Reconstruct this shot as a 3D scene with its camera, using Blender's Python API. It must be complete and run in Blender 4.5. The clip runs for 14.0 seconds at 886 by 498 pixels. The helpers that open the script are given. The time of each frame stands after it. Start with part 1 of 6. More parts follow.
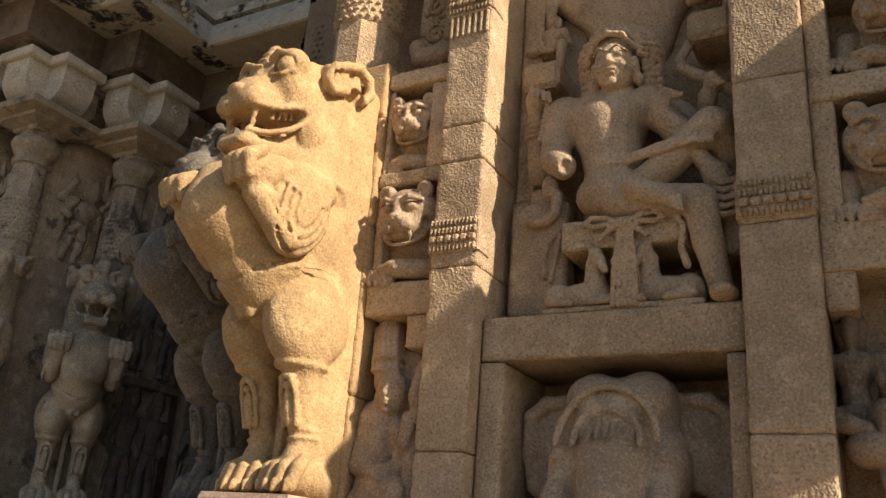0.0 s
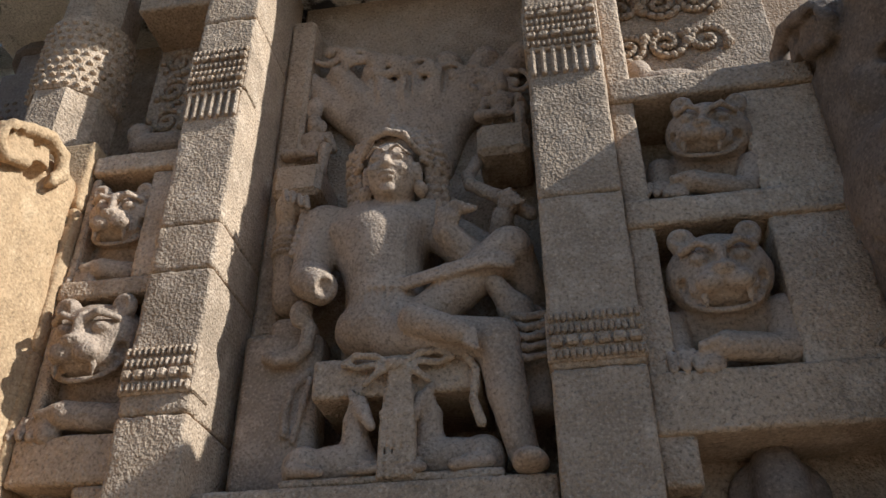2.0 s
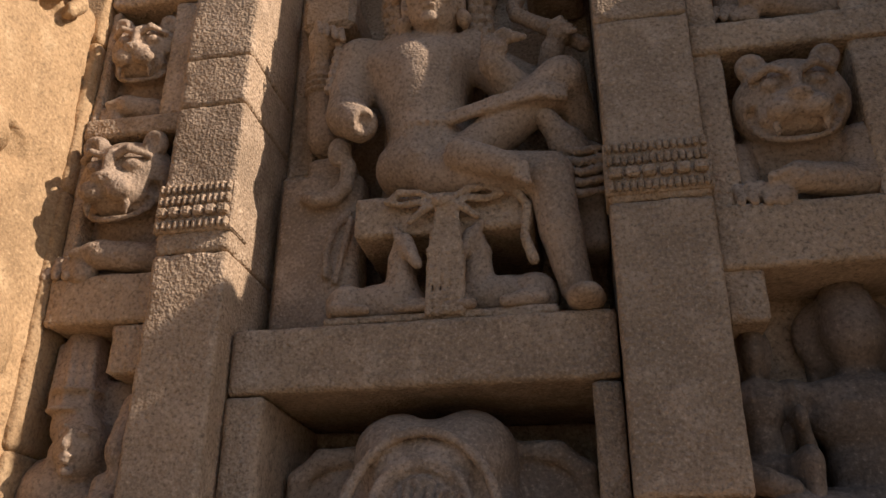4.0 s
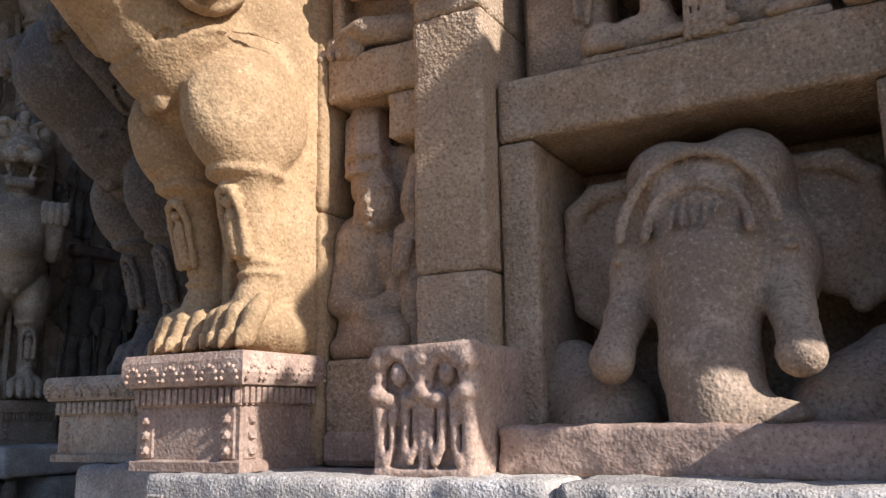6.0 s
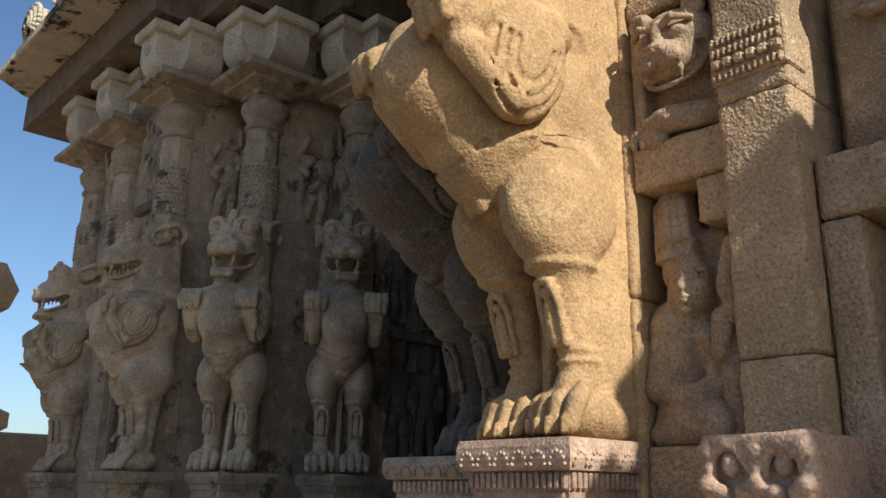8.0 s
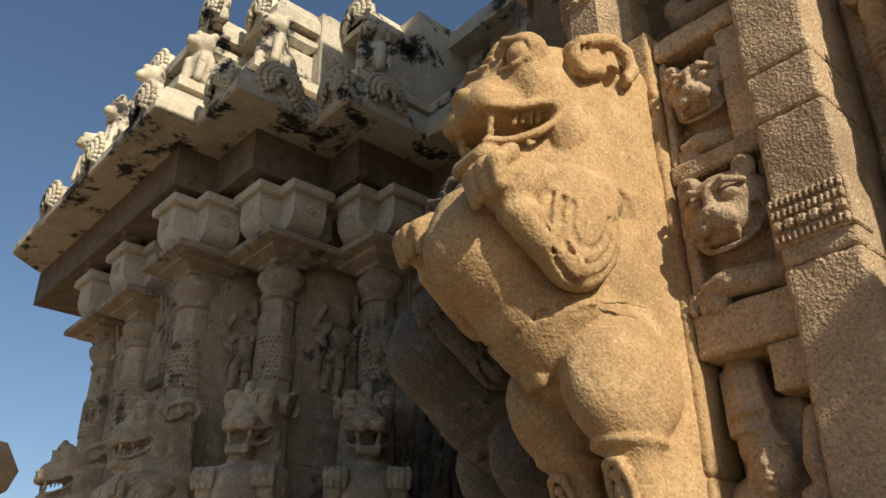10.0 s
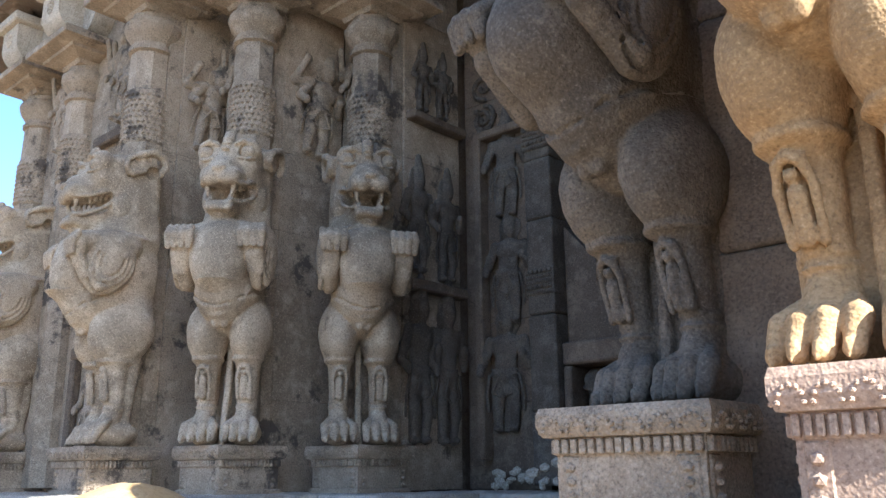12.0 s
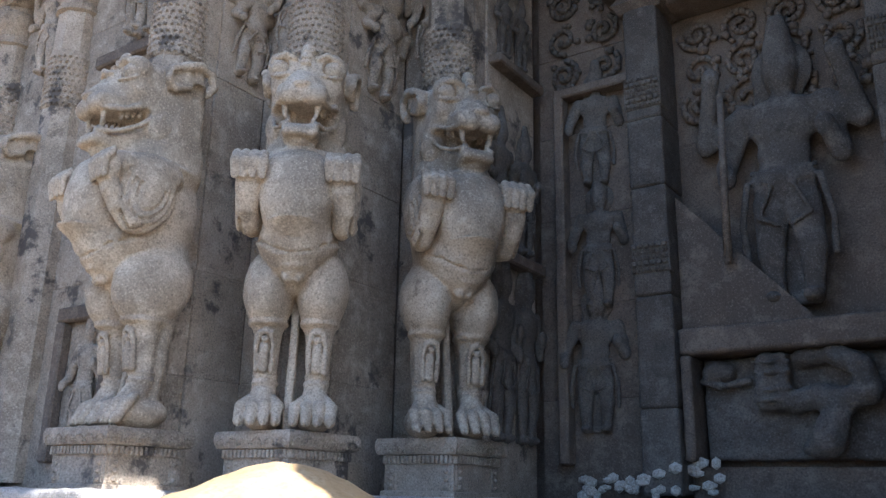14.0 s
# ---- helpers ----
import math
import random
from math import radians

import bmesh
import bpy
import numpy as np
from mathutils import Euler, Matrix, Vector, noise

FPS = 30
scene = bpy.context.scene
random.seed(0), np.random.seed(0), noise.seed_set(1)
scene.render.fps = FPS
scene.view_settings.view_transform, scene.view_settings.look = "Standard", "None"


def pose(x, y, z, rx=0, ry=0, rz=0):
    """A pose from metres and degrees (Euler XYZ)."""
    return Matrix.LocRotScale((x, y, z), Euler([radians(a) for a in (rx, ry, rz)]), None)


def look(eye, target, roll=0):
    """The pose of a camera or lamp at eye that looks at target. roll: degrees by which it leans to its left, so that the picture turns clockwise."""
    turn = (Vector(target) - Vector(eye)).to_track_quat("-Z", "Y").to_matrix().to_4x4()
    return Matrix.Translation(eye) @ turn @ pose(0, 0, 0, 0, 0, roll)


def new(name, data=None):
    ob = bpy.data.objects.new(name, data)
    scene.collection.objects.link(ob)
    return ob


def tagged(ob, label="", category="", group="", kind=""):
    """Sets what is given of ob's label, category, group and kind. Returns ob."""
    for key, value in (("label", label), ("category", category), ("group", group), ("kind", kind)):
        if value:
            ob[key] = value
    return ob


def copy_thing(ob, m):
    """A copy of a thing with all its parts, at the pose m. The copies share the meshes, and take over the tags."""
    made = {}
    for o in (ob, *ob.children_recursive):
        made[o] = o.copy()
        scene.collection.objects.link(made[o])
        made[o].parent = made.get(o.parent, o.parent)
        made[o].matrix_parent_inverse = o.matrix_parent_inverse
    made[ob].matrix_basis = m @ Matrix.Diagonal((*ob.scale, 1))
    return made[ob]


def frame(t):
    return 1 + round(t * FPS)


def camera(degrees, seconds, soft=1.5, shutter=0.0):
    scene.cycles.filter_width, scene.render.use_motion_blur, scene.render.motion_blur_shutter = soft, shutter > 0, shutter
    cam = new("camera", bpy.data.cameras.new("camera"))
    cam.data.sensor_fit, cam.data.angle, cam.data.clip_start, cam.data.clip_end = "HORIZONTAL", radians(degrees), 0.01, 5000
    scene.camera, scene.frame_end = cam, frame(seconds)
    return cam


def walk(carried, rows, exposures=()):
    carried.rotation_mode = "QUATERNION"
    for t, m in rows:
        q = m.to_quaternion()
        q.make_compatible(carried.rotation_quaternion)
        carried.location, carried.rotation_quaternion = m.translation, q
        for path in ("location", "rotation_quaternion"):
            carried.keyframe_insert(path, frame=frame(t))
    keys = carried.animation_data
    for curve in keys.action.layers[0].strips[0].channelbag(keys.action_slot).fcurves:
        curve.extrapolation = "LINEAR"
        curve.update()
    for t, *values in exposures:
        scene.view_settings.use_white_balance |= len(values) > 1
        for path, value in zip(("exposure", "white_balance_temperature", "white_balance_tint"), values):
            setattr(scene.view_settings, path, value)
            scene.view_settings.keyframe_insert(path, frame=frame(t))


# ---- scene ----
cam = camera(55.1, 14.0)
PATH = [
    (0, (1.356, -2.618, 1.375), (0.424, -0.991, 2.07), 4.6),
    (0.5, (1.264, -2.486, 1.427), (0.595, -0.749, 2.159), 2.3),
    (1, (1.076, -2.35, 1.465), (0.636, -0.611, 2.35), 0.5),
    (1.5, (1.001, -2.159, 1.483), (0.696, -0.466, 2.505), -0.3),
    (2, (0.997, -1.897, 1.568), (0.709, -0.253, 2.67), -0.1),
    (2.2, (0.986, -1.82, 1.579), (0.706, -0.184, 2.695), -0.1),
    (4.3, (0.87, -1.756, 1.51), (0.505, 0.054, 2.28), 0.1),
    (4.4, (0.862, -1.757, 1.5), (0.482, 0.062, 2.24), -0.2),
    (4.5, (0.857, -1.758, 1.493), (0.453, 0.074, 2.187), 0.3),
    (5, (0.879, -1.75, 1.428), (0.341, 0.108, 1.938), 0.2),
    (5.5, (0.877, -1.773, 1.401), (0.175, 0.055, 1.806), -0.4),
    (6, (0.856, -1.805, 1.396), (-0.075, -0.078, 1.781), -1.0),
    (6.5, (0.825, -1.835, 1.401), (-0.322, -0.242, 1.783), -0.9),
    (7, (0.809, -1.873, 1.394), (-0.5, -0.406, 1.759), 0.4),
    (7.5, (0.81, -1.874, 1.363), (-0.594, -0.49, 1.7), 1.0),
    (8, (0.85, -1.921, 1.416), (-0.576, -0.634, 1.97), 0.9),
    (8.1, (0.854, -1.933, 1.431), (-0.572, -0.676, 2.054), 1.0),
    (8.5, (0.829, -1.942, 1.502), (-0.564, -0.804, 2.376), 1.3),
    (10.8, (0.418, -1.963, 1.485), (-0.892, -0.738, 2.368), -0.4),
    (11, (0.322, -1.896, 1.488), (-0.986, -0.602, 2.273), -0.9),
    (11.5, (0.099, -1.755, 1.485), (-1.192, -0.355, 2.096), -0.8),
    (12, (-0.29, -1.807, 1.376), (-1.592, -0.377, 1.886), -0.4),
    (12.5, (-0.672, -1.809, 1.342), (-1.988, -0.39, 1.849), 0.8),
    (13, (-1.036, -1.757, 1.349), (-2.34, -0.358, 1.933), 1.7),
    (13.5, (-1.422, -1.805, 1.315), (-2.651, -0.347, 1.919), 1.2),
    (14, (-1.733, -1.814, 1.272), (-2.82, -0.232, 1.833), 1.2),
]
walk(cam, [(t, look(eye, target, roll)) for t, eye, target, roll in PATH], [
    (0.0, 0.92, 6300, 10), (0.6, 0.69, 4750, 9), (2.0, 0.66, 4700, 8), (4.3, 0.38, 5900, 28), (5.2, 1.2, 5800, 50), (5.8, 0.88, 5200, 20),
    (7.0, 0.92, 4900, 9), (7.5, 0.72, 4900, 8), (8.0, 0.54, 5500, 8), (8.5, 0.33, 5800, 6), (11.0, 0.52, 6100, 8), (11.6, 1.35, 5800, 7), (12.2, 2.4, 4900, 11), (13.4, 2.5, 4900, 11), (14.0, 2.15, 4800, 12)])

# ---- light ----
SUN_AZ, SUN_EL = -9.0, 31.0
world = bpy.data.worlds.new("sky")
scene.world = world
world.use_nodes = True
wn = world.node_tree
sky = wn.nodes.new("ShaderNodeTexSky")
sky.sky_type, sky.sun_disc = "NISHITA", False
sky.sun_elevation, sky.sun_rotation = radians(SUN_EL), radians(90 - SUN_AZ)
wn.nodes["Background"].inputs["Strength"].default_value = 0.075
wn.links.new(sky.outputs[0], wn.nodes["Background"].inputs["Color"])
sun_data = bpy.data.lights.new("sun", "SUN")
sun_data.energy, sun_data.angle, sun_data.color = 4.7, radians(0.6), (1.0, 0.86, 0.66)
sun = new("sun", sun_data)
toward = Vector((math.cos(radians(SUN_EL)) * math.cos(radians(SUN_AZ)), math.cos(radians(SUN_EL)) * math.sin(radians(SUN_AZ)), math.sin(radians(SUN_EL))))
sun.matrix_world = look(toward * 30, (0, 0, 0))


# ---- materials ----
def stone(name, base, dark, light, grain=105.0, big=1.3, bump=0.5, rough=0.9, stain=None, stain_amount=0.5, per_piece=0.1, speck=1.0):
    """Weathered stone: patches, blotches and grain with fine relief."""
    m = bpy.data.materials.new(name)
    m.use_nodes = True
    nt = m.node_tree
    bsdf = nt.nodes["Principled BSDF"]
    bsdf.inputs["Roughness"].default_value = rough
    bsdf.inputs["Specular IOR Level"].default_value = 0.25
    co = nt.nodes.new("ShaderNodeTexCoord")
    geo = nt.nodes.new("ShaderNodeNewGeometry")

    def tex(scale, detail, ro=0.6):
        t = nt.nodes.new("ShaderNodeTexNoise")
        t.inputs["Scale"].default_value, t.inputs["Detail"].default_value, t.inputs["Roughness"].default_value = scale, detail, ro
        nt.links.new(geo.outputs["Position"], t.inputs["Vector"])
        return t

    def ramp(src, lo, hi):
        r = nt.nodes.new("ShaderNodeMapRange")
        r.inputs["From Min"].default_value, r.inputs["From Max"].default_value = lo, hi
        nt.links.new(src, r.inputs["Value"])
        return r.outputs[0]

    def mix(fac, a, b, mode="MIX"):
        x = nt.nodes.new("ShaderNodeMix")
        x.data_type, x.blend_type = "RGBA", mode
        for sock, v in ((x.inputs["Factor"], fac), (x.inputs[6], a), (x.inputs[7], b)):
            if isinstance(v, (int, float, tuple)):
                sock.default_value = v if not isinstance(v, tuple) else (*v, 1.0)
            else:
                nt.links.new(v, sock)
        return x.outputs[2]

    patch, blotch, fine = tex(big, 5), tex(big * 7, 6, 0.65), tex(grain, 4, 0.7)
    col = mix(ramp(patch.outputs[0], 0.42, 0.60), base, dark)
    col = mix(ramp(blotch.outputs[0], 0.5, 0.68), col, light)
    col = mix(ramp(blotch.outputs[0], 0.42, 0.28), col, tuple(v * 0.8 for v in dark))
    col = mix(ramp(fine.outputs[0], 0.50, 0.28), col, tuple(v * (1 - 0.58 * speck) + 0.0 for v in dark) if speck > 0.6 else tuple(v * 0.8 for v in dark))
    if speck > 0.6:
        col = mix(ramp(fine.outputs[0], 0.56, 0.74), col, tuple(min(0.8, v * 1.25) for v in light))
    if stain:
        st = tex(big * 2.2, 8, 0.7)
        col = mix(ramp(st.outputs[0], 0.62 - 0.2 * stain_amount, 0.66 - 0.2 * stain_amount + 0.02), col, stain)
    info = nt.nodes.new("ShaderNodeObjectInfo")
    hsv = nt.nodes.new("ShaderNodeHueSaturation")
    val = nt.nodes.new("ShaderNodeMapRange")
    val.inputs["To Min"].default_value, val.inputs["To Max"].default_value = 1 - per_piece, 1 + per_piece
    nt.links.new(info.outputs["Random"], val.inputs["Value"])
    nt.links.new(val.outputs[0], hsv.inputs["Value"])
    nt.links.new(col, hsv.inputs["Color"])
    nt.links.new(hsv.outputs[0], bsdf.inputs["Base Color"])
    pits = nt.nodes.new("ShaderNodeTexVoronoi")
    pits.inputs["Scale"].default_value = grain * 1.3
    relief = tex(grain * 0.9, 1.0, 0.5)
    nt.links.new(geo.outputs["Position"], pits.inputs["Vector"])
    height = nt.nodes.new("ShaderNodeMath")
    height.operation = "MULTIPLY_ADD"
    height.inputs[1].default_value = 0.35
    nt.links.new(pits.outputs["Distance"], height.inputs[0])
    nt.links.new(relief.outputs[0], height.inputs[2])
    b1 = nt.nodes.new("ShaderNodeBump")
    b1.inputs["Strength"].default_value, b1.inputs["Distance"].default_value = min(1.0, bump * 1.8), 0.007
    nt.links.new(height.outputs[0], b1.inputs["Height"])
    b2 = nt.nodes.new("ShaderNodeBump")
    b2.inputs["Strength"].default_value, b2.inputs["Distance"].default_value = bump * 0.45, 0.03
    nt.links.new(blotch.outputs[0], b2.inputs["Height"])
    nt.links.new(b1.outputs[0], b2.inputs["Normal"])
    nt.links.new(b2.outputs[0], bsdf.inputs["Normal"])
    return m


SANDSTONE = stone("sandstone", (0.46, 0.325, 0.195), (0.33, 0.235, 0.142), (0.53, 0.39, 0.25), bump=0.65, speck=0.85)
CARVED = stone("carved_sandstone", (0.39, 0.28, 0.178), (0.27, 0.195, 0.125), (0.46, 0.335, 0.22), bump=0.34, speck=0.75)
LION_STONE = stone("lion_sandstone", (0.42, 0.273, 0.132), (0.32, 0.208, 0.101), (0.47, 0.322, 0.166), bump=0.26, speck=0.62)
# Colour lowered to hold the recess's shade, along with its damp.
SHADED_STONE = stone("shaded_damp_sandstone", (0.15, 0.124, 0.096), (0.095, 0.079, 0.062), (0.20, 0.168, 0.132), bump=0.35, speck=0.7)
# Crusted stone, its colour taken darker for the shade it stands in.
GREY_STONE = stone("shaded_crust_sandstone", (0.19, 0.142, 0.10), (0.13, 0.10, 0.073), (0.24, 0.186, 0.133), bump=0.3, speck=0.65)
WALL_STONE = stone("weathered_wall_sandstone", (0.42, 0.335, 0.24), (0.28, 0.225, 0.16), (0.50, 0.41, 0.305), speck=0.7, stain=(0.12, 0.10, 0.08), stain_amount=0.3)
# Shaded copy of the lion stone; right-hand niche shade is in its colour.
SHADED_BROWN = stone("shaded_brown_sandstone", (0.22, 0.155, 0.10), (0.15, 0.108, 0.07), (0.27, 0.195, 0.13), bump=0.2, speck=0.7)
PALE_LION = stone("pale_lion_sandstone", (0.50, 0.40, 0.28), (0.27, 0.215, 0.15), (0.56, 0.46, 0.33), bump=0.2, speck=0.65)
RED_STONE = stone("reddish_sandstone", (0.46, 0.32, 0.225), (0.34, 0.23, 0.16), (0.54, 0.40, 0.29), bump=0.2, speck=0.75)
GRANITE = stone("granite", (0.48, 0.42, 0.34), (0.32, 0.285, 0.24), (0.60, 0.54, 0.46), grain=150, bump=0.3)
PLASTER = stone("lime_plaster", (0.62, 0.54, 0.40), (0.50, 0.43, 0.32), (0.70, 0.62, 0.48), stain=(0.045, 0.042, 0.04), stain_amount=0.40, bump=0.4)
WHITEWASH = stone("old_whitewash", (0.60, 0.53, 0.42), (0.46, 0.40, 0.31), (0.68, 0.61, 0.50), bump=0.3)
BOULDER = stone("ochre_boulder", (0.50, 0.34, 0.16), (0.45, 0.295, 0.135), (0.55, 0.40, 0.22), grain=60, big=2.0, bump=0.14, speck=0.4)
SAND = stone("courtyard_sand", (0.25, 0.20, 0.14), (0.205, 0.165, 0.115), (0.30, 0.245, 0.18), grain=30, bump=0.6)


# ---- building helpers ----
def part(name, bm, material, parent=None, label="", smooth=False):
    me = bpy.data.meshes.new(name)
    bmesh.ops.recalc_face_normals(bm, faces=bm.faces)
    bm.to_mesh(me)
    bm.free()
    me.materials.append(material)
    if smooth:
        me.shade_smooth()
    ob = new(name, me)
    if parent:
        ob.parent = parent
    if label:
        ob["label"] = label
    return ob


def thing(name, label, category, group="", at=(0, 0, 0), rz=0.0, kind=""):
    ob = new(name)
    ob.matrix_basis = pose(*at, 0, 0, rz)
    return tagged(ob, label, category, group, kind)


def cbox(bm, x0, x1, y0, y1, z0, z1, c=0.008, m=None):
    """A box with chamfered edges."""
    if isinstance(bm, Clay):
        return slab(bm, ((x0 + x1) / 2, (y0 + y1) / 2, (z0 + z1) / 2), ((x1 - x0) / 2, (y1 - y0) / 2, (z1 - z0) / 2), c)
    lo, hi = (x0, y0, z0), (x1, y1, z1)
    c = min(c, *(0.45 * (hi[i] - lo[i]) for i in range(3)))
    vs = {}
    for sx in (0, 1):
        for sy in (0, 1):
            for sz in (0, 1):
                s = (sx, sy, sz)
                for ax in range(3):
                    p = [(hi[i] if s[i] else lo[i]) + (0 if i == ax else (-c if s[i] else c)) for i in range(3)]
                    v = Vector(p)
                    vs[s, ax] = bm.verts.new(m @ v if m else v)
    for ax in range(3):
        i, j = [k for k in range(3) if k != ax]
        for side in (0, 1):
            ring = []
            for a, b in ((0, 0), (1, 0), (1, 1), (0, 1)):
                s = [0, 0, 0]
                s[ax], s[i], s[j] = side, a, b
                ring.append(vs[tuple(s), ax])
            bm.faces.new(ring)
        for a in (0, 1):
            for b in (0, 1):
                s0, s1 = [0, 0, 0], [0, 0, 0]
                s0[i] = s1[i] = a
                s0[j] = s1[j] = b
                s1[ax] = 1
                s0, s1 = tuple(s0), tuple(s1)
                bm.faces.new((vs[s0, i], vs[s1, i], vs[s1, j], vs[s0, j]))
    for sx in (0, 1):
        for sy in (0, 1):
            for sz in (0, 1):
                bm.faces.new([vs[(sx, sy, sz), k] for k in range(3)])


class Clay:
    """Masses that are blended, or cut away, in a grid and skinned as one carved mesh."""

    def __init__(self, blend=0.02):
        self.items, self.blend, self.turn = [], blend, None

    def add(self, kind, lo, hi, args, k=None, cut=False):
        self.items.append((kind, np.array(lo, float), np.array(hi, float), args, self.blend if k is None else k, cut))

    def skin(self, voxel, wear=0.002):
        pad = 4 * voxel
        solid = [i for i in self.items if not i[5]]
        lo = np.min([i[1] for i in solid], 0) - pad
        hi = np.max([i[2] for i in solid], 0) + pad
        n = np.ceil((hi - lo) / voxel).astype(int) + 1
        ax = [lo[a] + voxel * np.arange(n[a]) for a in range(3)]
        d_all = np.full(n, 0.06, np.float32)
        for kind, blo, bhi, args, k, cut in self.items:
            s = []
            for a in range(3):
                i0 = max(0, int((blo[a] - k - 0.03 - lo[a]) / voxel))
                i1 = min(n[a], int((bhi[a] + k + 0.03 - lo[a]) / voxel) + 2)
                s.append(slice(i0, max(i0, i1)))
            s = tuple(s)
            if d_all[s].size == 0:
                continue
            x, y, z = np.meshgrid(ax[0][s[0]], ax[1][s[1]], ax[2][s[2]], indexing="ij")
            p = np.stack((x, y, z), -1)
            if kind == "ball":
                c, r, rot = args
                q = (p - c) @ rot
                k0 = np.linalg.norm(q / r, axis=-1)
                k1 = np.linalg.norm(q / (r * r), axis=-1)
                d = k0 * (k0 - 1) / np.maximum(k1, 1e-6)
            elif kind == "limb":
                a, b, ra, rb = args
                ab = b - a
                h = np.clip(((p - a) @ ab) / max(ab @ ab, 1e-9), 0, 1)
                d = np.linalg.norm(p - a - h[..., None] * ab, axis=-1) - (ra + (rb - ra) * h)
            else:
                c, half, rnd, rot = args
                q = np.abs((p - c) @ rot) - (half - rnd)
                d = np.linalg.norm(np.maximum(q, 0), axis=-1) + np.minimum(q.max(-1), 0) - rnd
            cur = d_all[s]
            if cut:
                h = np.clip(0.5 - 0.5 * (cur + d) / k, 0, 1)
                d_all[s] = cur * (1 - h) - d * h + k * h * (1 - h)
            else:
                h = np.clip(0.5 + 0.5 * (cur - d) / k, 0, 1)
                d_all[s] = cur * (1 - h) + d * h - k * h * (1 - h)
        if wear:
            rs = np.random.RandomState(5)
            w = np.zeros(n, np.float32)
            for f in (9, 14, 22, 35, 50, 75, 75, 110, 110):
                v = rs.normal(size=3)
                v *= f / np.linalg.norm(v)
                u = rs.normal(size=3)
                u *= 0.7 * f / np.linalg.norm(u)
                fx = [np.exp(1j * v[a] * ax[a]) for a in range(3)]
                gx = [np.exp(1j * u[a] * ax[a]) for a in range(3)]
                w += (np.real(fx[0][:, None, None] * fx[1][None, :, None] * fx[2][None, None, :]) * np.real(gx[0][:, None, None] * gx[1][None, :, None] * gx[2][None, None, :])).astype(np.float32)
            d_all += wear * w
        return self.nets(d_all, lo, voxel)

    @staticmethod
    def nets(d, lo, voxel):
        n = np.array(d.shape)
        m = n - 1
        tot, cnt = np.zeros((*m, 3), np.float32), np.zeros(tuple(m), np.float32)

        def corner(o):
            return d[o[0]:o[0] + m[0], o[1]:o[1] + m[1], o[2]:o[2] + m[2]]

        for a in range(3):
            b, c = [k for k in range(3) if k != a]
            for ob in (0, 1):
                for oc in (0, 1):
                    o0 = [0, 0, 0]
                    o0[b], o0[c] = ob, oc
                    o1 = list(o0)
                    o1[a] = 1
                    v0, v1 = corner(o0), corner(o1)
                    hit = (v0 < 0) != (v1 < 0)
                    t = np.where(hit, v0 / np.where(hit, v0 - v1, 1), 0)
                    tot[..., a] += t * hit
                    tot[..., b] += ob * hit
                    tot[..., c] += oc * hit
                    cnt += hit
        use = cnt > 0
        index = np.full(tuple(m), -1, np.int64)
        index[use] = np.arange(use.sum())
        cells = np.argwhere(use)
        verts = (cells + tot[use] / cnt[use][:, None]) * voxel + lo
        faces = []
        for a in range(3):
            b, c = (a + 1) % 3, (a + 2) % 3
            sl0, sl1 = [slice(None)] * 3, [slice(None)] * 3
            sl0[a], sl1[a] = slice(0, n[a] - 1), slice(1, n[a])
            for s in (sl0, sl1):
                s[b], s[c] = slice(1, n[b] - 1), slice(1, n[c] - 1)
            v0, v1 = d[tuple(sl0)], d[tuple(sl1)]
            e = np.argwhere((v0 < 0) != (v1 < 0))
            inside = (v0 < 0)[tuple(e.T)]
            e[:, b] += 1
            e[:, c] += 1
            quad = []
            for ob, oc in ((-1, -1), (0, -1), (0, 0), (-1, 0)):
                q = e.copy()
                q[:, b] += ob
                q[:, c] += oc
                quad.append(index[tuple(q.T)])
            quad = np.stack(quad, 1)
            quad[~inside] = quad[~inside][:, ::-1]
            faces.append(quad)
        return verts, np.concatenate(faces)


def rot3(rx, ry, rz):
    return np.array(Euler([radians(a) for a in (rx, ry, rz)]).to_matrix())


def turned(cl, p):
    """The place p, swung about an upright axis where the clay has a turn (degrees, y of the axis)."""
    p = np.array(p, float)
    if cl.turn:
        o = np.array((0, cl.turn[1], 0))
        p = rot3(0, 0, cl.turn[0]) @ (p - o) + o
    return p


def ball(cl, c, r, rot=(0, 0, 0), k=None, cut=False):
    r = np.array((r, r, r) if isinstance(r, (int, float)) else r, float)
    c, t = turned(cl, c), cl.turn
    big = r.max() if any(rot) or t else r
    cl.add("ball", c - big, c + big, (c, r, (rot3(0, 0, t[0]) if t else np.eye(3)) @ rot3(*rot)), k, cut)


def rod(cl, a, b, ra, rb, k=None, cut=False):
    a, b = turned(cl, a), turned(cl, b)
    w = max(ra, rb)
    cl.add("limb", np.minimum(a, b) - w, np.maximum(a, b) + w, (a, b, ra, rb), k, cut)


def slab(cl, c, half, rnd=0.01, rot=(0, 0, 0), k=None, cut=False):
    c, half, t = turned(cl, c), np.array(half, float), cl.turn
    big = np.linalg.norm(half) if any(rot) or t else half
    cl.add("box", c - big, c + big, (c, half, rnd, (rot3(0, 0, t[0]) if t else np.eye(3)) @ rot3(*rot)), k, cut)


def rope(cl, pts, r, k=None, cut=False):
    for p, q in zip(pts, pts[1:]):
        rod(cl, p, q, r, r, k, cut)


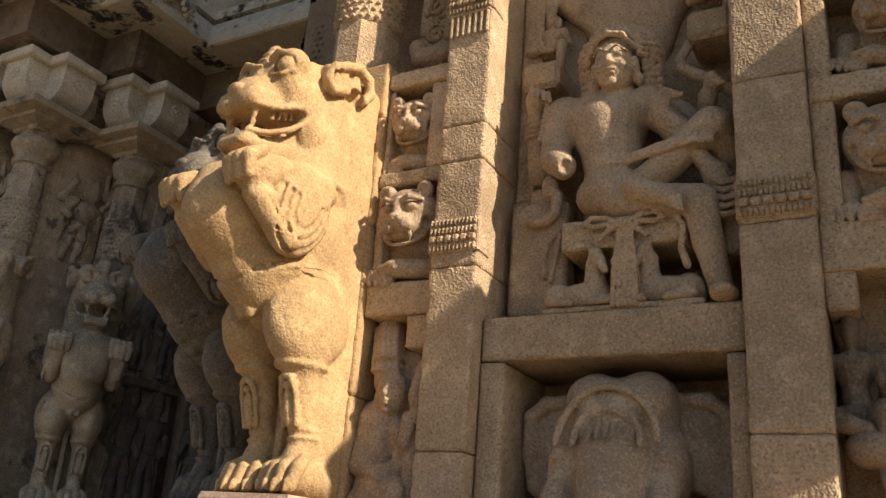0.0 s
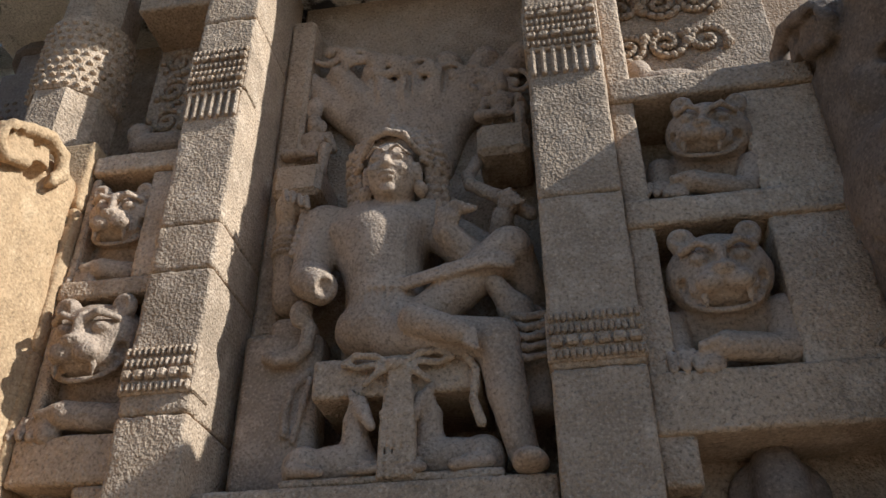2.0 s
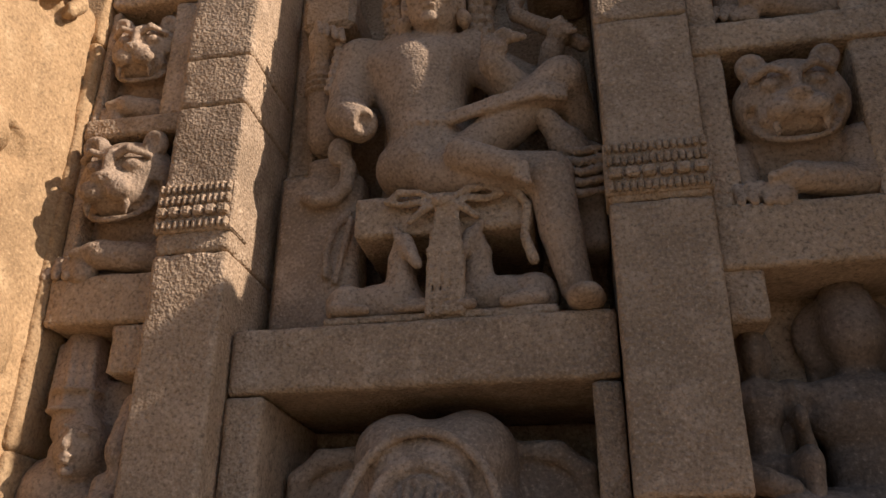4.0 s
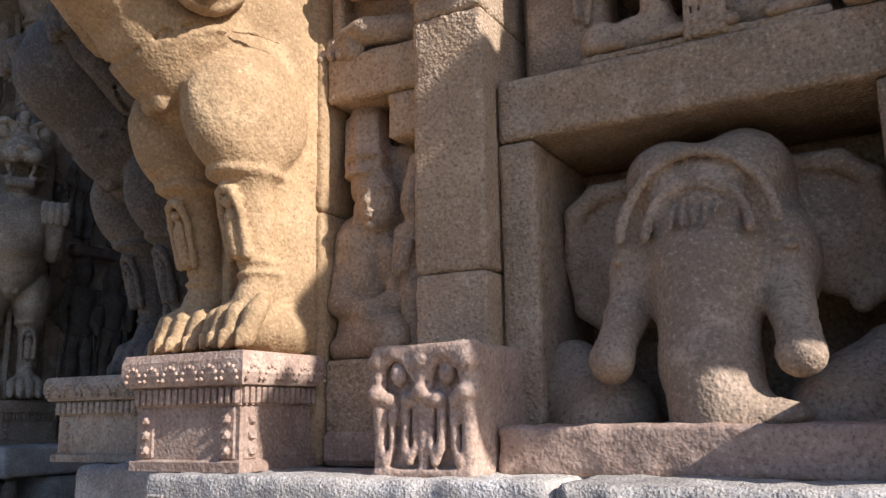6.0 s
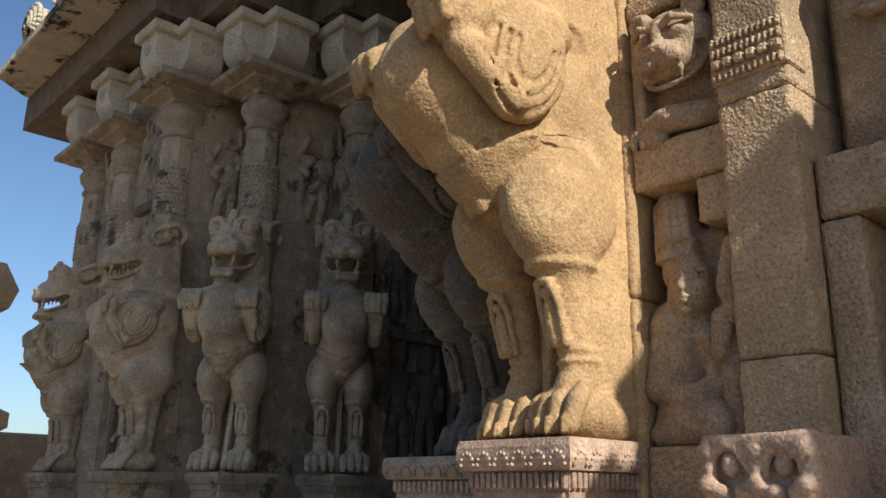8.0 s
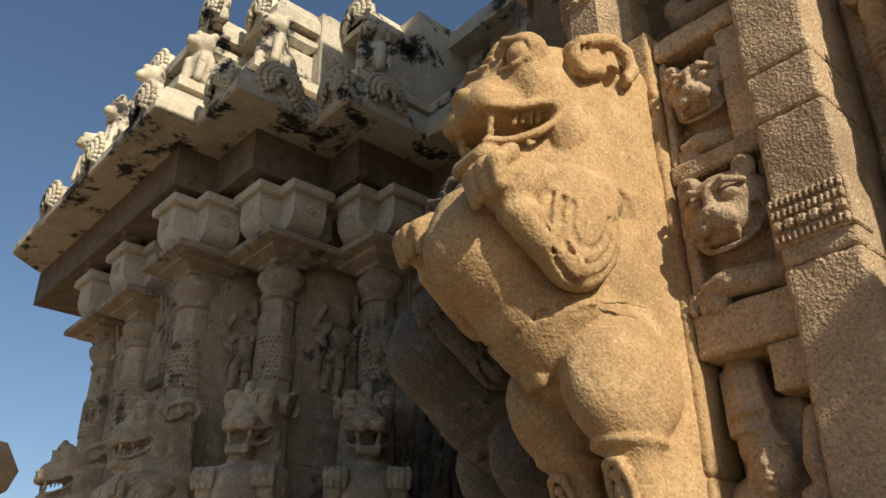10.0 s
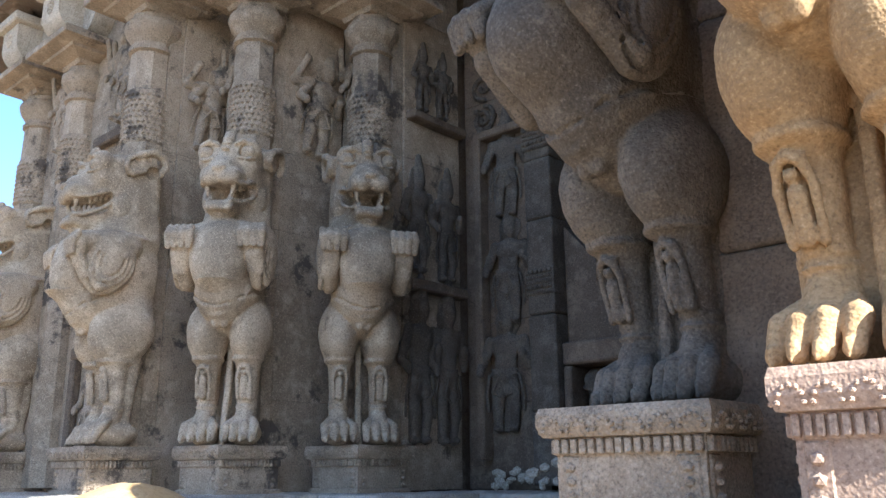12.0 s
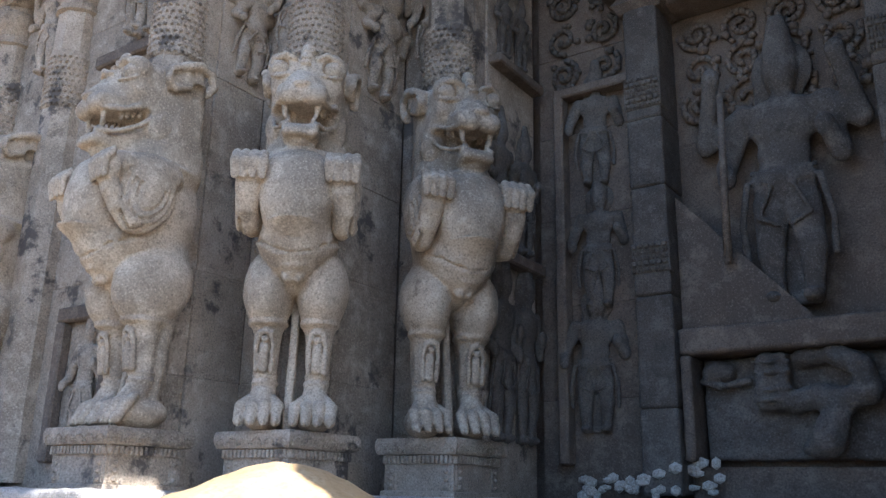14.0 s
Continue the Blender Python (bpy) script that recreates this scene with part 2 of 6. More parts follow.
def ell(bm, c, r, rot=(0, 0, 0), sub=2):
    if isinstance(bm, Clay):
        return ball(bm, c, r, rot)
    m = pose(*c, *rot) @ Matrix.Diagonal((*r, 1)) if not isinstance(r, (int, float)) else pose(*c) @ Matrix.Scale(r, 4)
    bmesh.ops.create_icosphere(bm, subdivisions=sub, radius=1, matrix=m)


def limb(bm, a, b, ra, rb, seg=12):
    """A tapered limb with round ends."""
    if isinstance(bm, Clay):
        return rod(bm, a, b, ra, rb)
    a, b = Vector(a), Vector(b)
    d = b - a
    m = Matrix.Translation((a + b) / 2) @ d.to_track_quat("Z", "Y").to_matrix().to_4x4()
    bmesh.ops.create_cone(bm, cap_ends=True, segments=seg, radius1=ra, radius2=rb, depth=d.length, matrix=m)
    ell(bm, a, ra, sub=2)
    ell(bm, b, rb, sub=2)


def chain(bm, pts, seg=10):
    for p, q in zip(pts, pts[1:]):
        limb(bm, p[:3], q[:3], p[3], q[3], seg)


def spin(bm, profile, n=24, c=(0, 0), flat=0.0):
    """A turned shape from rows of radius and height; n = 8 gives an octagon."""
    rings = []
    for r, z in profile:
        rings.append([bm.verts.new((c[0] + r * math.cos(2 * math.pi * (k + 0.5) / n), c[1] + r * math.sin(2 * math.pi * (k + 0.5) / n), z)) for k in range(n)])
    for p, q in zip(rings, rings[1:]):
        for k in range(n):
            bm.faces.new((p[k], p[(k + 1) % n], q[(k + 1) % n], q[k]))
    bm.faces.new(rings[0][::-1])
    bm.faces.new(rings[-1])


def square_profile(bm, rows, c=(0, 0)):
    """A square moulding from rows of half width and height."""
    rings = []
    for h, z in rows:
        rings.append([bm.verts.new((c[0] + sx * h, c[1] + sy * h, z)) for sx, sy in ((-1, -1), (1, -1), (1, 1), (-1, 1))])
    for p, q in zip(rings, rings[1:]):
        for k in range(4):
            bm.faces.new((p[k], p[(k + 1) % 4], q[(k + 1) % 4], q[k]))
    bm.faces.new(rings[0][::-1])
    bm.faces.new(rings[-1])


def sculpt(name, cl, material, voxel=0.014, smooth=0, wear=0.0007):
    """One carved mesh: the masses in cl fused into a single skin."""
    verts, faces = cl.skin(voxel, wear)
    me = bpy.data.meshes.new(name)
    me.from_pydata(verts.tolist(), [], faces.tolist())
    me.materials.append(material)
    me.shade_smooth()
    return new(name, me)


def spiral(bm, c, r, turns=1.6, th=0.012, axis="y", start=0.0, hand=1):
    """A raised curl lying on an upright face."""
    n = int(14 * turns)
    pts = []
    for k in range(n + 1):
        a = start + hand * 2 * math.pi * turns * k / n
        rr = r * (1 - 0.85 * k / n)
        u, v = rr * math.cos(a), rr * math.sin(a)
        pts.append((c[0] + u, c[1], c[2] + v) if axis == "y" else (c[0], c[1] + u, c[2] + v))
    for p, q in zip(pts, pts[1:]):
        d = Vector(q) - Vector(p)
        m = Matrix.Translation((Vector(p) + Vector(q)) / 2) @ d.to_track_quat("Z", "Y").to_matrix().to_4x4()
        bmesh.ops.create_cone(bm, cap_ends=True, segments=6, radius1=th, radius2=th, depth=d.length * 1.15, matrix=m)


# ---- the carved lions ----
def lion(name, material, voxel=0.011, head=0.0, stance=0.0):
    """A rampant lion, 1.8 m tall, upright on its hind legs and facing -y, its back against a pier."""
    cl = Clay(0.03)
    # pelvis, belly and the deep overhanging chest
    ball(cl, (0, 0.10, 0.73), (0.20, 0.18, 0.15))
    rod(cl, (0, 0.0, 0.66), (0, -0.07, 0.79), 0.075, 0.15, 0.03)
    ball(cl, (0, -0.05, 0.80), (0.185, 0.17, 0.10), k=0.03)
    rod(cl, (0, -0.250, 1.00), (0, -0.07, 0.78), 0.160, 0.14, 0.04)
    ball(cl, (0, -0.22, 0.96), (0.150, 0.20, 0.15), k=0.04)
    ball(cl, (0, 0.05, 0.98), (0.190, 0.23, 0.30), k=0.05)
    ball(cl, (0, -0.13, 1.09), (0.180, 0.25, 0.11), k=0.04)
    if not stance:
        slab(cl, (0, 0.25, 0.86), (0.17, 0.09, 0.86), 0.04, k=0.03)
    # waist crease: low in front, rising to the flanks, with the skin of the belly above it
    for s in (-1, 1):
        rope(cl, [(0, -0.215, 0.715), (0.07 * s, -0.20, 0.735), (0.13 * s, -0.165, 0.775), (0.185 * s, -0.08, 0.815), (0.225 * s, 0.04, 0.835), (0.235 * s, 0.16, 0.83)], 0.004, 0.014, True)
        rope(cl, [(0.13 * s, -0.155, 0.755), (0.185 * s, -0.075, 0.795), (0.215 * s, 0.04, 0.815), (0.22 * s, 0.16, 0.81)], 0.004, 0.012)
        rope(cl, [(0.02 * s, -0.165, 0.68), (0.065 * s, -0.135, 0.70), (0.10 * s, -0.10, 0.735)], 0.010, 0.012)
        ball(cl, (0.022 * s, -0.10, 0.645), (0.028, 0.03, 0.034), k=0.010)
    rod(cl, (0, -0.12, 0.66), (0, -0.165, 0.71), 0.022, 0.016, 0.010)
    # hind legs: round thighs, a fold over the knee, slim shanks and broad paws
    for s in (-1, 1):
        x = 0.118 * s
        ball(cl, (x * 1.06, 0.085, 0.625), (0.118, 0.185, 0.185), k=0.010)
        rod(cl, (x * 1.04, 0.085, 0.60), (x, 0.10, 0.475), 0.110, 0.082, 0.03)
        ball(cl, (x, 0.095, 0.462), (0.092, 0.112, 0.028), k=0.008)
        rod(cl, (x, 0.105, 0.45), (x, 0.145, 0.22), 0.068, 0.050, 0.010)
        rod(cl, (x, 0.19, 0.46), (x, 0.215, 0.10), 0.048, 0.036, 0.02)
        for z, r in ((0.205, 0.062), (0.235, 0.060)):
            ball(cl, (x, 0.15, z), (r, r * 1.1, 0.013), k=0.006)
        rope(cl, [(x - 0.034, 0.080, 0.25), (x - 0.040, 0.052, 0.36), (x - 0.026, 0.032, 0.410), (x, 0.026, 0.422), (x + 0.026, 0.032, 0.410), (x + 0.040, 0.052, 0.36), (x + 0.034, 0.080, 0.25)], 0.0125, 0.006)
        ball(cl, (x, 0.040, 0.385), 0.017, k=0.006)
        rod(cl, (x, 0.075, 0.26), (x, 0.056, 0.35), 0.022, 0.022, 0.006)
        ball(cl, (x, 0.180, 0.065), (0.084, 0.13, 0.070), k=0.015)
        rod(cl, (x, 0.155, 0.20), (x, 0.125, 0.11), 0.052, 0.062, 0.015)
        for k in range(4):
            tx = x + (k - 1.5) * 0.053
            ty = 0.014 * abs(k - 1.5)
            rod(cl, (x + (k - 1.5) * 0.036, 0.115, 0.130), (tx, 0.055 + ty, 0.095), 0.022, 0.029, 0.004)
            rod(cl, (tx, 0.055 + ty, 0.095), (tx, 0.030 + ty, 0.033), 0.029, 0.024, 0.004)
            rod(cl, (tx, 0.014 + ty, 0.045), (tx, 0.004 + ty, 0.014), 0.014, 0.007, 0.003)
    slab(cl, (0, 0.15, 0.33), (0.020, 0.03, 0.33), 0.012, k=0.008)
    # forelegs: a broad grooved upper arm hanging to the elbow, the forearm folded up, the paw out in front
    for s in (-1, 1):
        ball(cl, (0.190 * s, -0.08, 1.115), (0.085, 0.165, 0.085), k=0.02)
        ball(cl, (0.216 * s, -0.095, 1.0), (0.070, 0.135, 0.185), (-10, 4 * s, 0), k=0.006)
        rod(cl, (0.222 * s, -0.140, 0.870), (0.215 * s, -0.285, 1.00), 0.056, 0.054, 0.006)
        rope(cl, [(0.272 * s, -0.185, 0.90), (0.272 * s, -0.27, 0.98)], 0.008, 0.005, True)
        ball(cl, (0.208 * s, -0.300, 1.075), (0.074, 0.085, 0.080), k=0.010)
        rod(cl, (0.20 * s, -0.20, 1.12), (0.215 * s, -0.30, 1.09), 0.06, 0.06, 0.01)
        for k in range(4):
            tx = 0.208 * s + (k - 1.5) * 0.039
            ty = 0.010 * abs(k - 1.5)
            rod(cl, (tx, -0.345 + ty, 1.135), (tx, -0.393 + ty, 1.095), 0.024, 0.027, 0.004)
            rod(cl, (tx, -0.393 + ty, 1.095), (tx, -0.383 + ty, 1.032), 0.026, 0.018, 0.004)
        for rr in (0.165, 0.125, 0.085):
            pts = []
            for k in range(15):
                a = radians(-200 + 15 * k)
                yy, zz = rr * math.cos(a) * 0.72, rr * 1.05 * math.sin(a)
                xx = 0.222 + 0.060 * math.sqrt(max(0.02, 1 - (yy / 0.135) ** 2 - (zz / 0.185) ** 2))
                pts.append((xx * s, -0.095 + yy + 0.17 * zz, 1.0 + zz))
            rope(cl, pts, 0.009, 0.006, True)
    # collar and neck
    ball(cl, (0, -0.02, 1.175), (0.235, 0.25, 0.045), k=0.02)
    rod(cl, (0, 0.02, 1.18), (0, 0.05, 1.56), 0.205, 0.175, 0.008)
    slab(cl, (0, 0.16 - 0.4 * stance, 1.42), (0.17, 0.15 - 0.2 * stance, 0.30), 0.07, k=0.04)
    cl.turn = (head, 0.08)
    # skull: flat on top, rising towards the back
    slab(cl, (0, -0.07, 1.605), (0.165, 0.215, 0.105), 0.07, (15, 0, 0), k=0.03)
    ball(cl, (0, -0.08, 1.47), (0.17, 0.20, 0.17), k=0.04)
    # muzzle over a wide open mouth
    rod(cl, (0, -0.18, 1.545), (0, -0.315, 1.465), 0.105, 0.088, 0.03)
    slab(cl, (0, -0.310, 1.440), (0.112, 0.088, 0.052), 0.040, (10, 0, 0), k=0.015)
    rod(cl, (0, -0.04, 1.33), (0, -0.23, 1.265), 0.135, 0.078, 0.03)
    slab(cl, (0, -0.270, 1.258), (0.085, 0.070, 0.036), 0.03, (-6, 0, 0), k=0.012)
    slab(cl, (0, -0.32, 1.345), (0.082, 0.15, 0.050), 0.02, (4, 0, 0), k=0.005, cut=True)
    for s in (-1, 1):
        slab(cl, (0.125 * s, -0.215, 1.372), (0.080, 0.095, 0.052), 0.045, (22, 0, 0), k=0.005, cut=True)
        ball(cl, (0.054 * s, -0.375, 1.420), (0.056, 0.042, 0.046), k=0.010)
        ball(cl, (0.026 * s, -0.408, 1.468), (0.013, 0.016, 0.010), k=0.005, cut=True)
        rod(cl, (0.074 * s, -0.345, 1.395), (0.070 * s, -0.335, 1.325), 0.019, 0.009, 0.004)
        rod(cl, (0.058 * s, -0.325, 1.300), (0.060 * s, -0.322, 1.345), 0.014, 0.008, 0.004)
        for k in range(4):
            yk = -0.255 + 0.032 * k
            rod(cl, (0.090 * s, yk, 1.412 + 0.013 * k), (0.088 * s, yk - 0.006, 1.372 + 0.013 * k), 0.012, 0.009, 0.003)
        # lips drawn back in a ring, the round cheek behind them
        rope(cl, [(0.100 * s, -0.36, 1.395), (0.118 * s, -0.29, 1.402), (0.138 * s, -0.20, 1.438), (0.146 * s, -0.135, 1.455), (0.150 * s, -0.115, 1.425), (0.146 * s, -0.135, 1.390), (0.132 * s, -0.20, 1.330), (0.100 * s, -0.27, 1.296), (0.075 * s, -0.33, 1.290)], 0.0125, 0.005)
        ball(cl, (0.118 * s, -0.06, 1.37), (0.075, 0.085, 0.105), k=0.006)
        # eyes under heavy lids
        ball(cl, (0.110 * s, -0.215, 1.630), (0.072, 0.075, 0.078), k=0.008)
        ball(cl, (0.125 * s, -0.272, 1.608), (0.052, 0.038, 0.048), k=0.003, cut=True)
        ball(cl, (0.120 * s, -0.252, 1.608), (0.043, 0.042, 0.041), k=0.002)
        rope(cl, [(0.050 * s, -0.282, 1.650), (0.095 * s, -0.288, 1.672), (0.145 * s, -0.262, 1.655), (0.168 * s, -0.205, 1.615)], 0.014, 0.006)
        rope(cl, [(0.075 * s, -0.292, 1.568), (0.125 * s, -0.285, 1.558), (0.160 * s, -0.245, 1.575)], 0.010, 0.006)
        # ears: a leaf with a volute, ending in a roll that hangs behind
        slab(cl, (0.182 * s, 0.03, 1.645), (0.030, 0.125, 0.062), 0.026, (14, 0, 0), k=0.006)
        rope(cl, [(0.20 * s, -0.085, 1.61), (0.21 * s, -0.06, 1.665), (0.215 * s, 0.02, 1.700), (0.22 * s, 0.11, 1.725), (0.215 * s, 0.185, 1.705), (0.21 * s, 0.205, 1.645), (0.205 * s, 0.175, 1.60)], 0.024, 0.006)
        rope(cl, [(0.20 * s, -0.085, 1.60), (0.20 * s, -0.03, 1.57), (0.20 * s, 0.06, 1.60)], 0.020, 0.006)
        rope(cl, [(0.218 * s, -0.035 + 0.034 * math.cos(radians(q)), 1.628 + 0.032 * math.sin(radians(q))) for q in range(0, 300, 40)], 0.010, 0.004, True)
        ball(cl, (0.218 * s, 0.075, 1.675), 0.022, k=0.005, cut=True)
        ball(cl, (0.19 * s, 0.12, 1.60), (0.04, 0.05, 0.035), k=0.008, cut=True)
    rod(cl, (0, -0.285, 1.575), (0, -0.225, 1.725), 0.030, 0.036, 0.006)
    for k in range(3):
        ball(cl, (0, -0.305 + 0.020 * k, 1.62 + 0.040 * k), (0.031, 0.016, 0.012), k=0.004)
    ball(cl, (0, -0.400, 1.472), (0.040, 0.026, 0.022), k=0.008)
    cl.turn = None
    # weathered joints
    rope(cl, [(0.25, 0.30, 1.18), (0.245, 0.05, 1.19), (0.22, -0.12, 1.215)], 0.005, 0.006, True)
    rope(cl, [(0.23, 0.30, 0.86), (0.22, 0.12, 0.875), (0.205, 0.02, 0.865)], 0.005, 0.006, True)
    ob = sculpt(name, cl, material, voxel, wear=0.0009)
    for v in ob.data.vertices:
        z = v.co.z
        u = min(max((z - 1.25) / 0.12, 0.0), 1.0)
        u = u * u * (3 - 2 * u)
        v.co.x *= 1 + 0.03 * u
        v.co.y = -0.04 + (v.co.y + 0.04) * (1 - 0.10 * u)
        v.co.z -= 0.04 * u * max(0.0, z - 1.3)
        if stance and 0.85 < z < 1.2 and v.co.y < -0.24:
            v.co.y = -0.24 + (v.co.y + 0.24) * 0.6
        if z > 1.2:
            v.co.y += 0.035 * min(1.0, (z - 1.2) / 0.1) * min(1.0, max(0.0, 0.1 - v.co.y) / 0.2)
        v.co.y = min(v.co.y - stance * max(0.0, 1.0 - z / 0.95), 0.34 - 0.9 * stance)
    return ob


def figure(name, material, seated=True, lean=0.0, arms=2, voxel=0.013, crown=0.16):
    """A plain carved figure about 1 m high, in the round against its panel, facing -y."""
    bm = Clay(0.02)
    if seated:
        hip = 0.0
        ell(bm, (0, 0.02, 0.06), (0.17, 0.13, 0.09))
        chain(bm, [(-0.09, -0.02, 0.06, 0.085), (-0.25, -0.13, 0.07, 0.075), (-0.06, -0.19, 0.03, 0.055), (0.10, -0.19, 0.0, 0.04)])
        chain(bm, [(0.09, -0.02, 0.06, 0.085), (0.22, -0.15, 0.10, 0.075), (0.20, -0.15, -0.24, 0.055), (0.20, -0.22, -0.28, 0.04)])
    else:
        hip = 0.42
        chain(bm, [(-0.075, 0, hip, 0.085), (-0.085, -0.02, 0.22, 0.062), (-0.08, 0.0, 0.03, 0.045)])
        chain(bm, [(0.075, 0, hip, 0.085), (0.105, -0.03, 0.22, 0.062), (0.09, 0.0, 0.03, 0.045)])
        for s in (-1, 1):
            ell(bm, (0.085 * s, -0.05, 0.025), (0.045, 0.08, 0.028))
    ell(bm, (0, 0, hip + 0.10), (0.15, 0.10, 0.10))
    ell(bm, (lean * 0.3, 0, hip + 0.22), (0.125, 0.085, 0.13))
    ell(bm, (lean * 0.7, -0.01, hip + 0.36), (0.165, 0.10, 0.12))
    ell(bm, (lean * 0.8, -0.01, hip + 0.42), (0.20, 0.075, 0.06))
    ell(bm, (0, -0.01, hip + 0.115), (0.155, 0.11, 0.022))
    for k in range(arms // 2):
        for s in (-1, 1):
            o = 0.0 if k == 0 else 0.10
            el = Vector((s * (0.27 + o), 0.0 + 0.03 * k, hip + 0.20 + 0.14 * k))
            hd = Vector((s * (0.22 + 0.8 * o), -0.10, hip + 0.30 + 0.32 * k)) if s > 0 or k else Vector((s * 0.25, -0.12, hip + 0.13))
            chain(bm, [(s * 0.19 + lean * 0.8, 0.0, hip + 0.42, 0.06), (*el, 0.05), (*hd, 0.04)])
            ell(bm, hd, (0.045, 0.045, 0.05))
            ell(bm, (s * (0.23 + 0.5 * o), 0.0, hip + 0.31 + 0.07 * k), (0.065, 0.062, 0.02))
    limb(bm, (lean * 0.8, 0, hip + 0.44), (lean, -0.01, hip + 0.52), 0.055, 0.05)
    ell(bm, (lean, -0.02, hip + 0.60), (0.085, 0.09, 0.105))
    ell(bm, (lean, 0.04, hip + 0.62), (0.15, 0.05, 0.14))
    limb(bm, (lean, 0.0, hip + 0.68), (lean, 0.01, hip + 0.68 + crown), 0.085, 0.05)
    for dz, w, dy in ((0.405, 0.10, -0.085), (0.38, 0.13, -0.10), (0.135, 0.15, -0.09), (0.095, 0.16, -0.095)):
        rope(bm, [(-w, -0.02, hip + dz + 0.02), (-w * 0.5, dy, hip + dz), (w * 0.5, dy, hip + dz), (w, -0.02, hip + dz + 0.02)], 0.012, 0.005)
    for s in (-1, 1):
        rope(bm, [(0.04 * s, -0.10, hip + 0.09), (0.12 * s, -0.11, hip - 0.06), (0.03 * s, -0.10, hip - 0.10)], 0.014, 0.006)
        rope(bm, [(0.17 * s, -0.05, hip + 0.10), (0.21 * s, -0.03, hip - 0.08), (0.20 * s, 0.0, hip - 0.22)], 0.018, 0.006)
    for k in range(3):
        ball(bm, (lean, 0.0, hip + 0.70 + crown * 0.3 * k), (0.085 - 0.012 * k, 0.085 - 0.012 * k, 0.014), k=0.004)
    cbox(bm, -0.12, 0.12, 0.04, 0.12, 0.0 if not seated else -0.1, hip + 0.6, 0.03)
    return sculpt(name, bm, material, voxel)


def mask(name, material, voxel=0.006):
    """A small crouching lion with a round grinning face over its folded paws, for a niche 0.3 m wide, facing -y."""
    bm = Clay(0.012)
    # body rising behind and the crossed forelegs on the ledge
    ball(bm, (0, 0.07, 0.12), (0.145, 0.09, 0.15))
    rod(bm, (0.135, 0.02, 0.15), (0.12, -0.03, 0.055), 0.050, 0.040, 0.012)
    rod(bm, (0.12, -0.035, 0.055), (-0.02, -0.085, 0.070), 0.040, 0.036, 0.008)
    rod(bm, (-0.135, 0.02, 0.14), (-0.125, -0.04, 0.045), 0.048, 0.036, 0.012)
    rod(bm, (-0.12, -0.05, 0.035), (-0.06, -0.09, 0.028), 0.036, 0.034, 0.006)
    for k in range(4):
        rod(bm, (-0.035 - 0.004 * k, -0.105 + 0.008 * k, 0.085 - 0.020 * k), (-0.075 - 0.004 * k, -0.108 + 0.008 * k, 0.074 - 0.018 * k), 0.0135, 0.012, 0.003)
        rod(bm, (-0.150 + 0.026 * k, -0.085, 0.060), (-0.146 + 0.028 * k, -0.115, 0.022), 0.0135, 0.012, 0.003)
    # round head, heavy muzzle
    ball(bm, (0, 0.02, 0.258), (0.130, 0.098, 0.110), k=0.004)
    ball(bm, (0, -0.028, 0.218), (0.092, 0.066, 0.056), k=0.018)
    ball(bm, (0, -0.080, 0.240), (0.050, 0.040, 0.034), k=0.012)
    ball(bm, (0, -0.116, 0.252), (0.027, 0.016, 0.016), k=0.006)
    rope(bm, [(0, -0.10, 0.262), (0, -0.088, 0.300), (0, -0.07, 0.33)], 0.012, 0.010)
    # the wide grin: dark slit, thin lips, deep round corners
    pts = [(0.094 * math.cos(radians(q)), -0.092 + 0.052 * math.cos(radians(q)) ** 2, 0.222 + 0.052 * math.sin(radians(q))) for q in range(-172, -5, 12)]
    rope(bm, pts, 0.0105, 0.004, True)
    rope(bm, [(x * 0.96, y + 0.006, z - 0.015) for x, y, z in pts], 0.006, 0.008)
    for s in (-1, 1):
        ball(bm, (0.094 * s, -0.045, 0.232), (0.016, 0.024, 0.020), k=0.003, cut=True)
        rod(bm, (0.052 * s, -0.094, 0.190), (0.050 * s, -0.096, 0.166), 0.009, 0.005, 0.002)
        ball(bm, (0.034 * s, -0.098, 0.222), (0.036, 0.028, 0.026), k=0.005)
        ball(bm, (0.012 * s, -0.130, 0.250), (0.006, 0.008, 0.006), k=0.003, cut=True)
        ball(bm, (0.048 * s, -0.078, 0.290), (0.030, 0.018, 0.020), k=0.006, cut=True)
        ball(bm, (0.048 * s, -0.062, 0.289), (0.023, 0.020, 0.017), k=0.002)
        rope(bm, [(0.016 * s, -0.080, 0.312), (0.048 * s, -0.082, 0.326), (0.086 * s, -0.052, 0.312)], 0.0095, 0.005)
        ball(bm, (0.080 * s, -0.01, 0.352), (0.035, 0.024, 0.036), k=0.006)
        ball(bm, (0.082 * s, -0.033, 0.356), (0.019, 0.012, 0.019), k=0.003, cut=True)
    for q in (-0.4, 0.0, 0.4):
        rope(bm, [(0.03 * q, -0.078, 0.335), (0.10 * q, -0.06, 0.352)], 0.006, 0.004, True)
    return sculpt(name, bm, material, voxel)


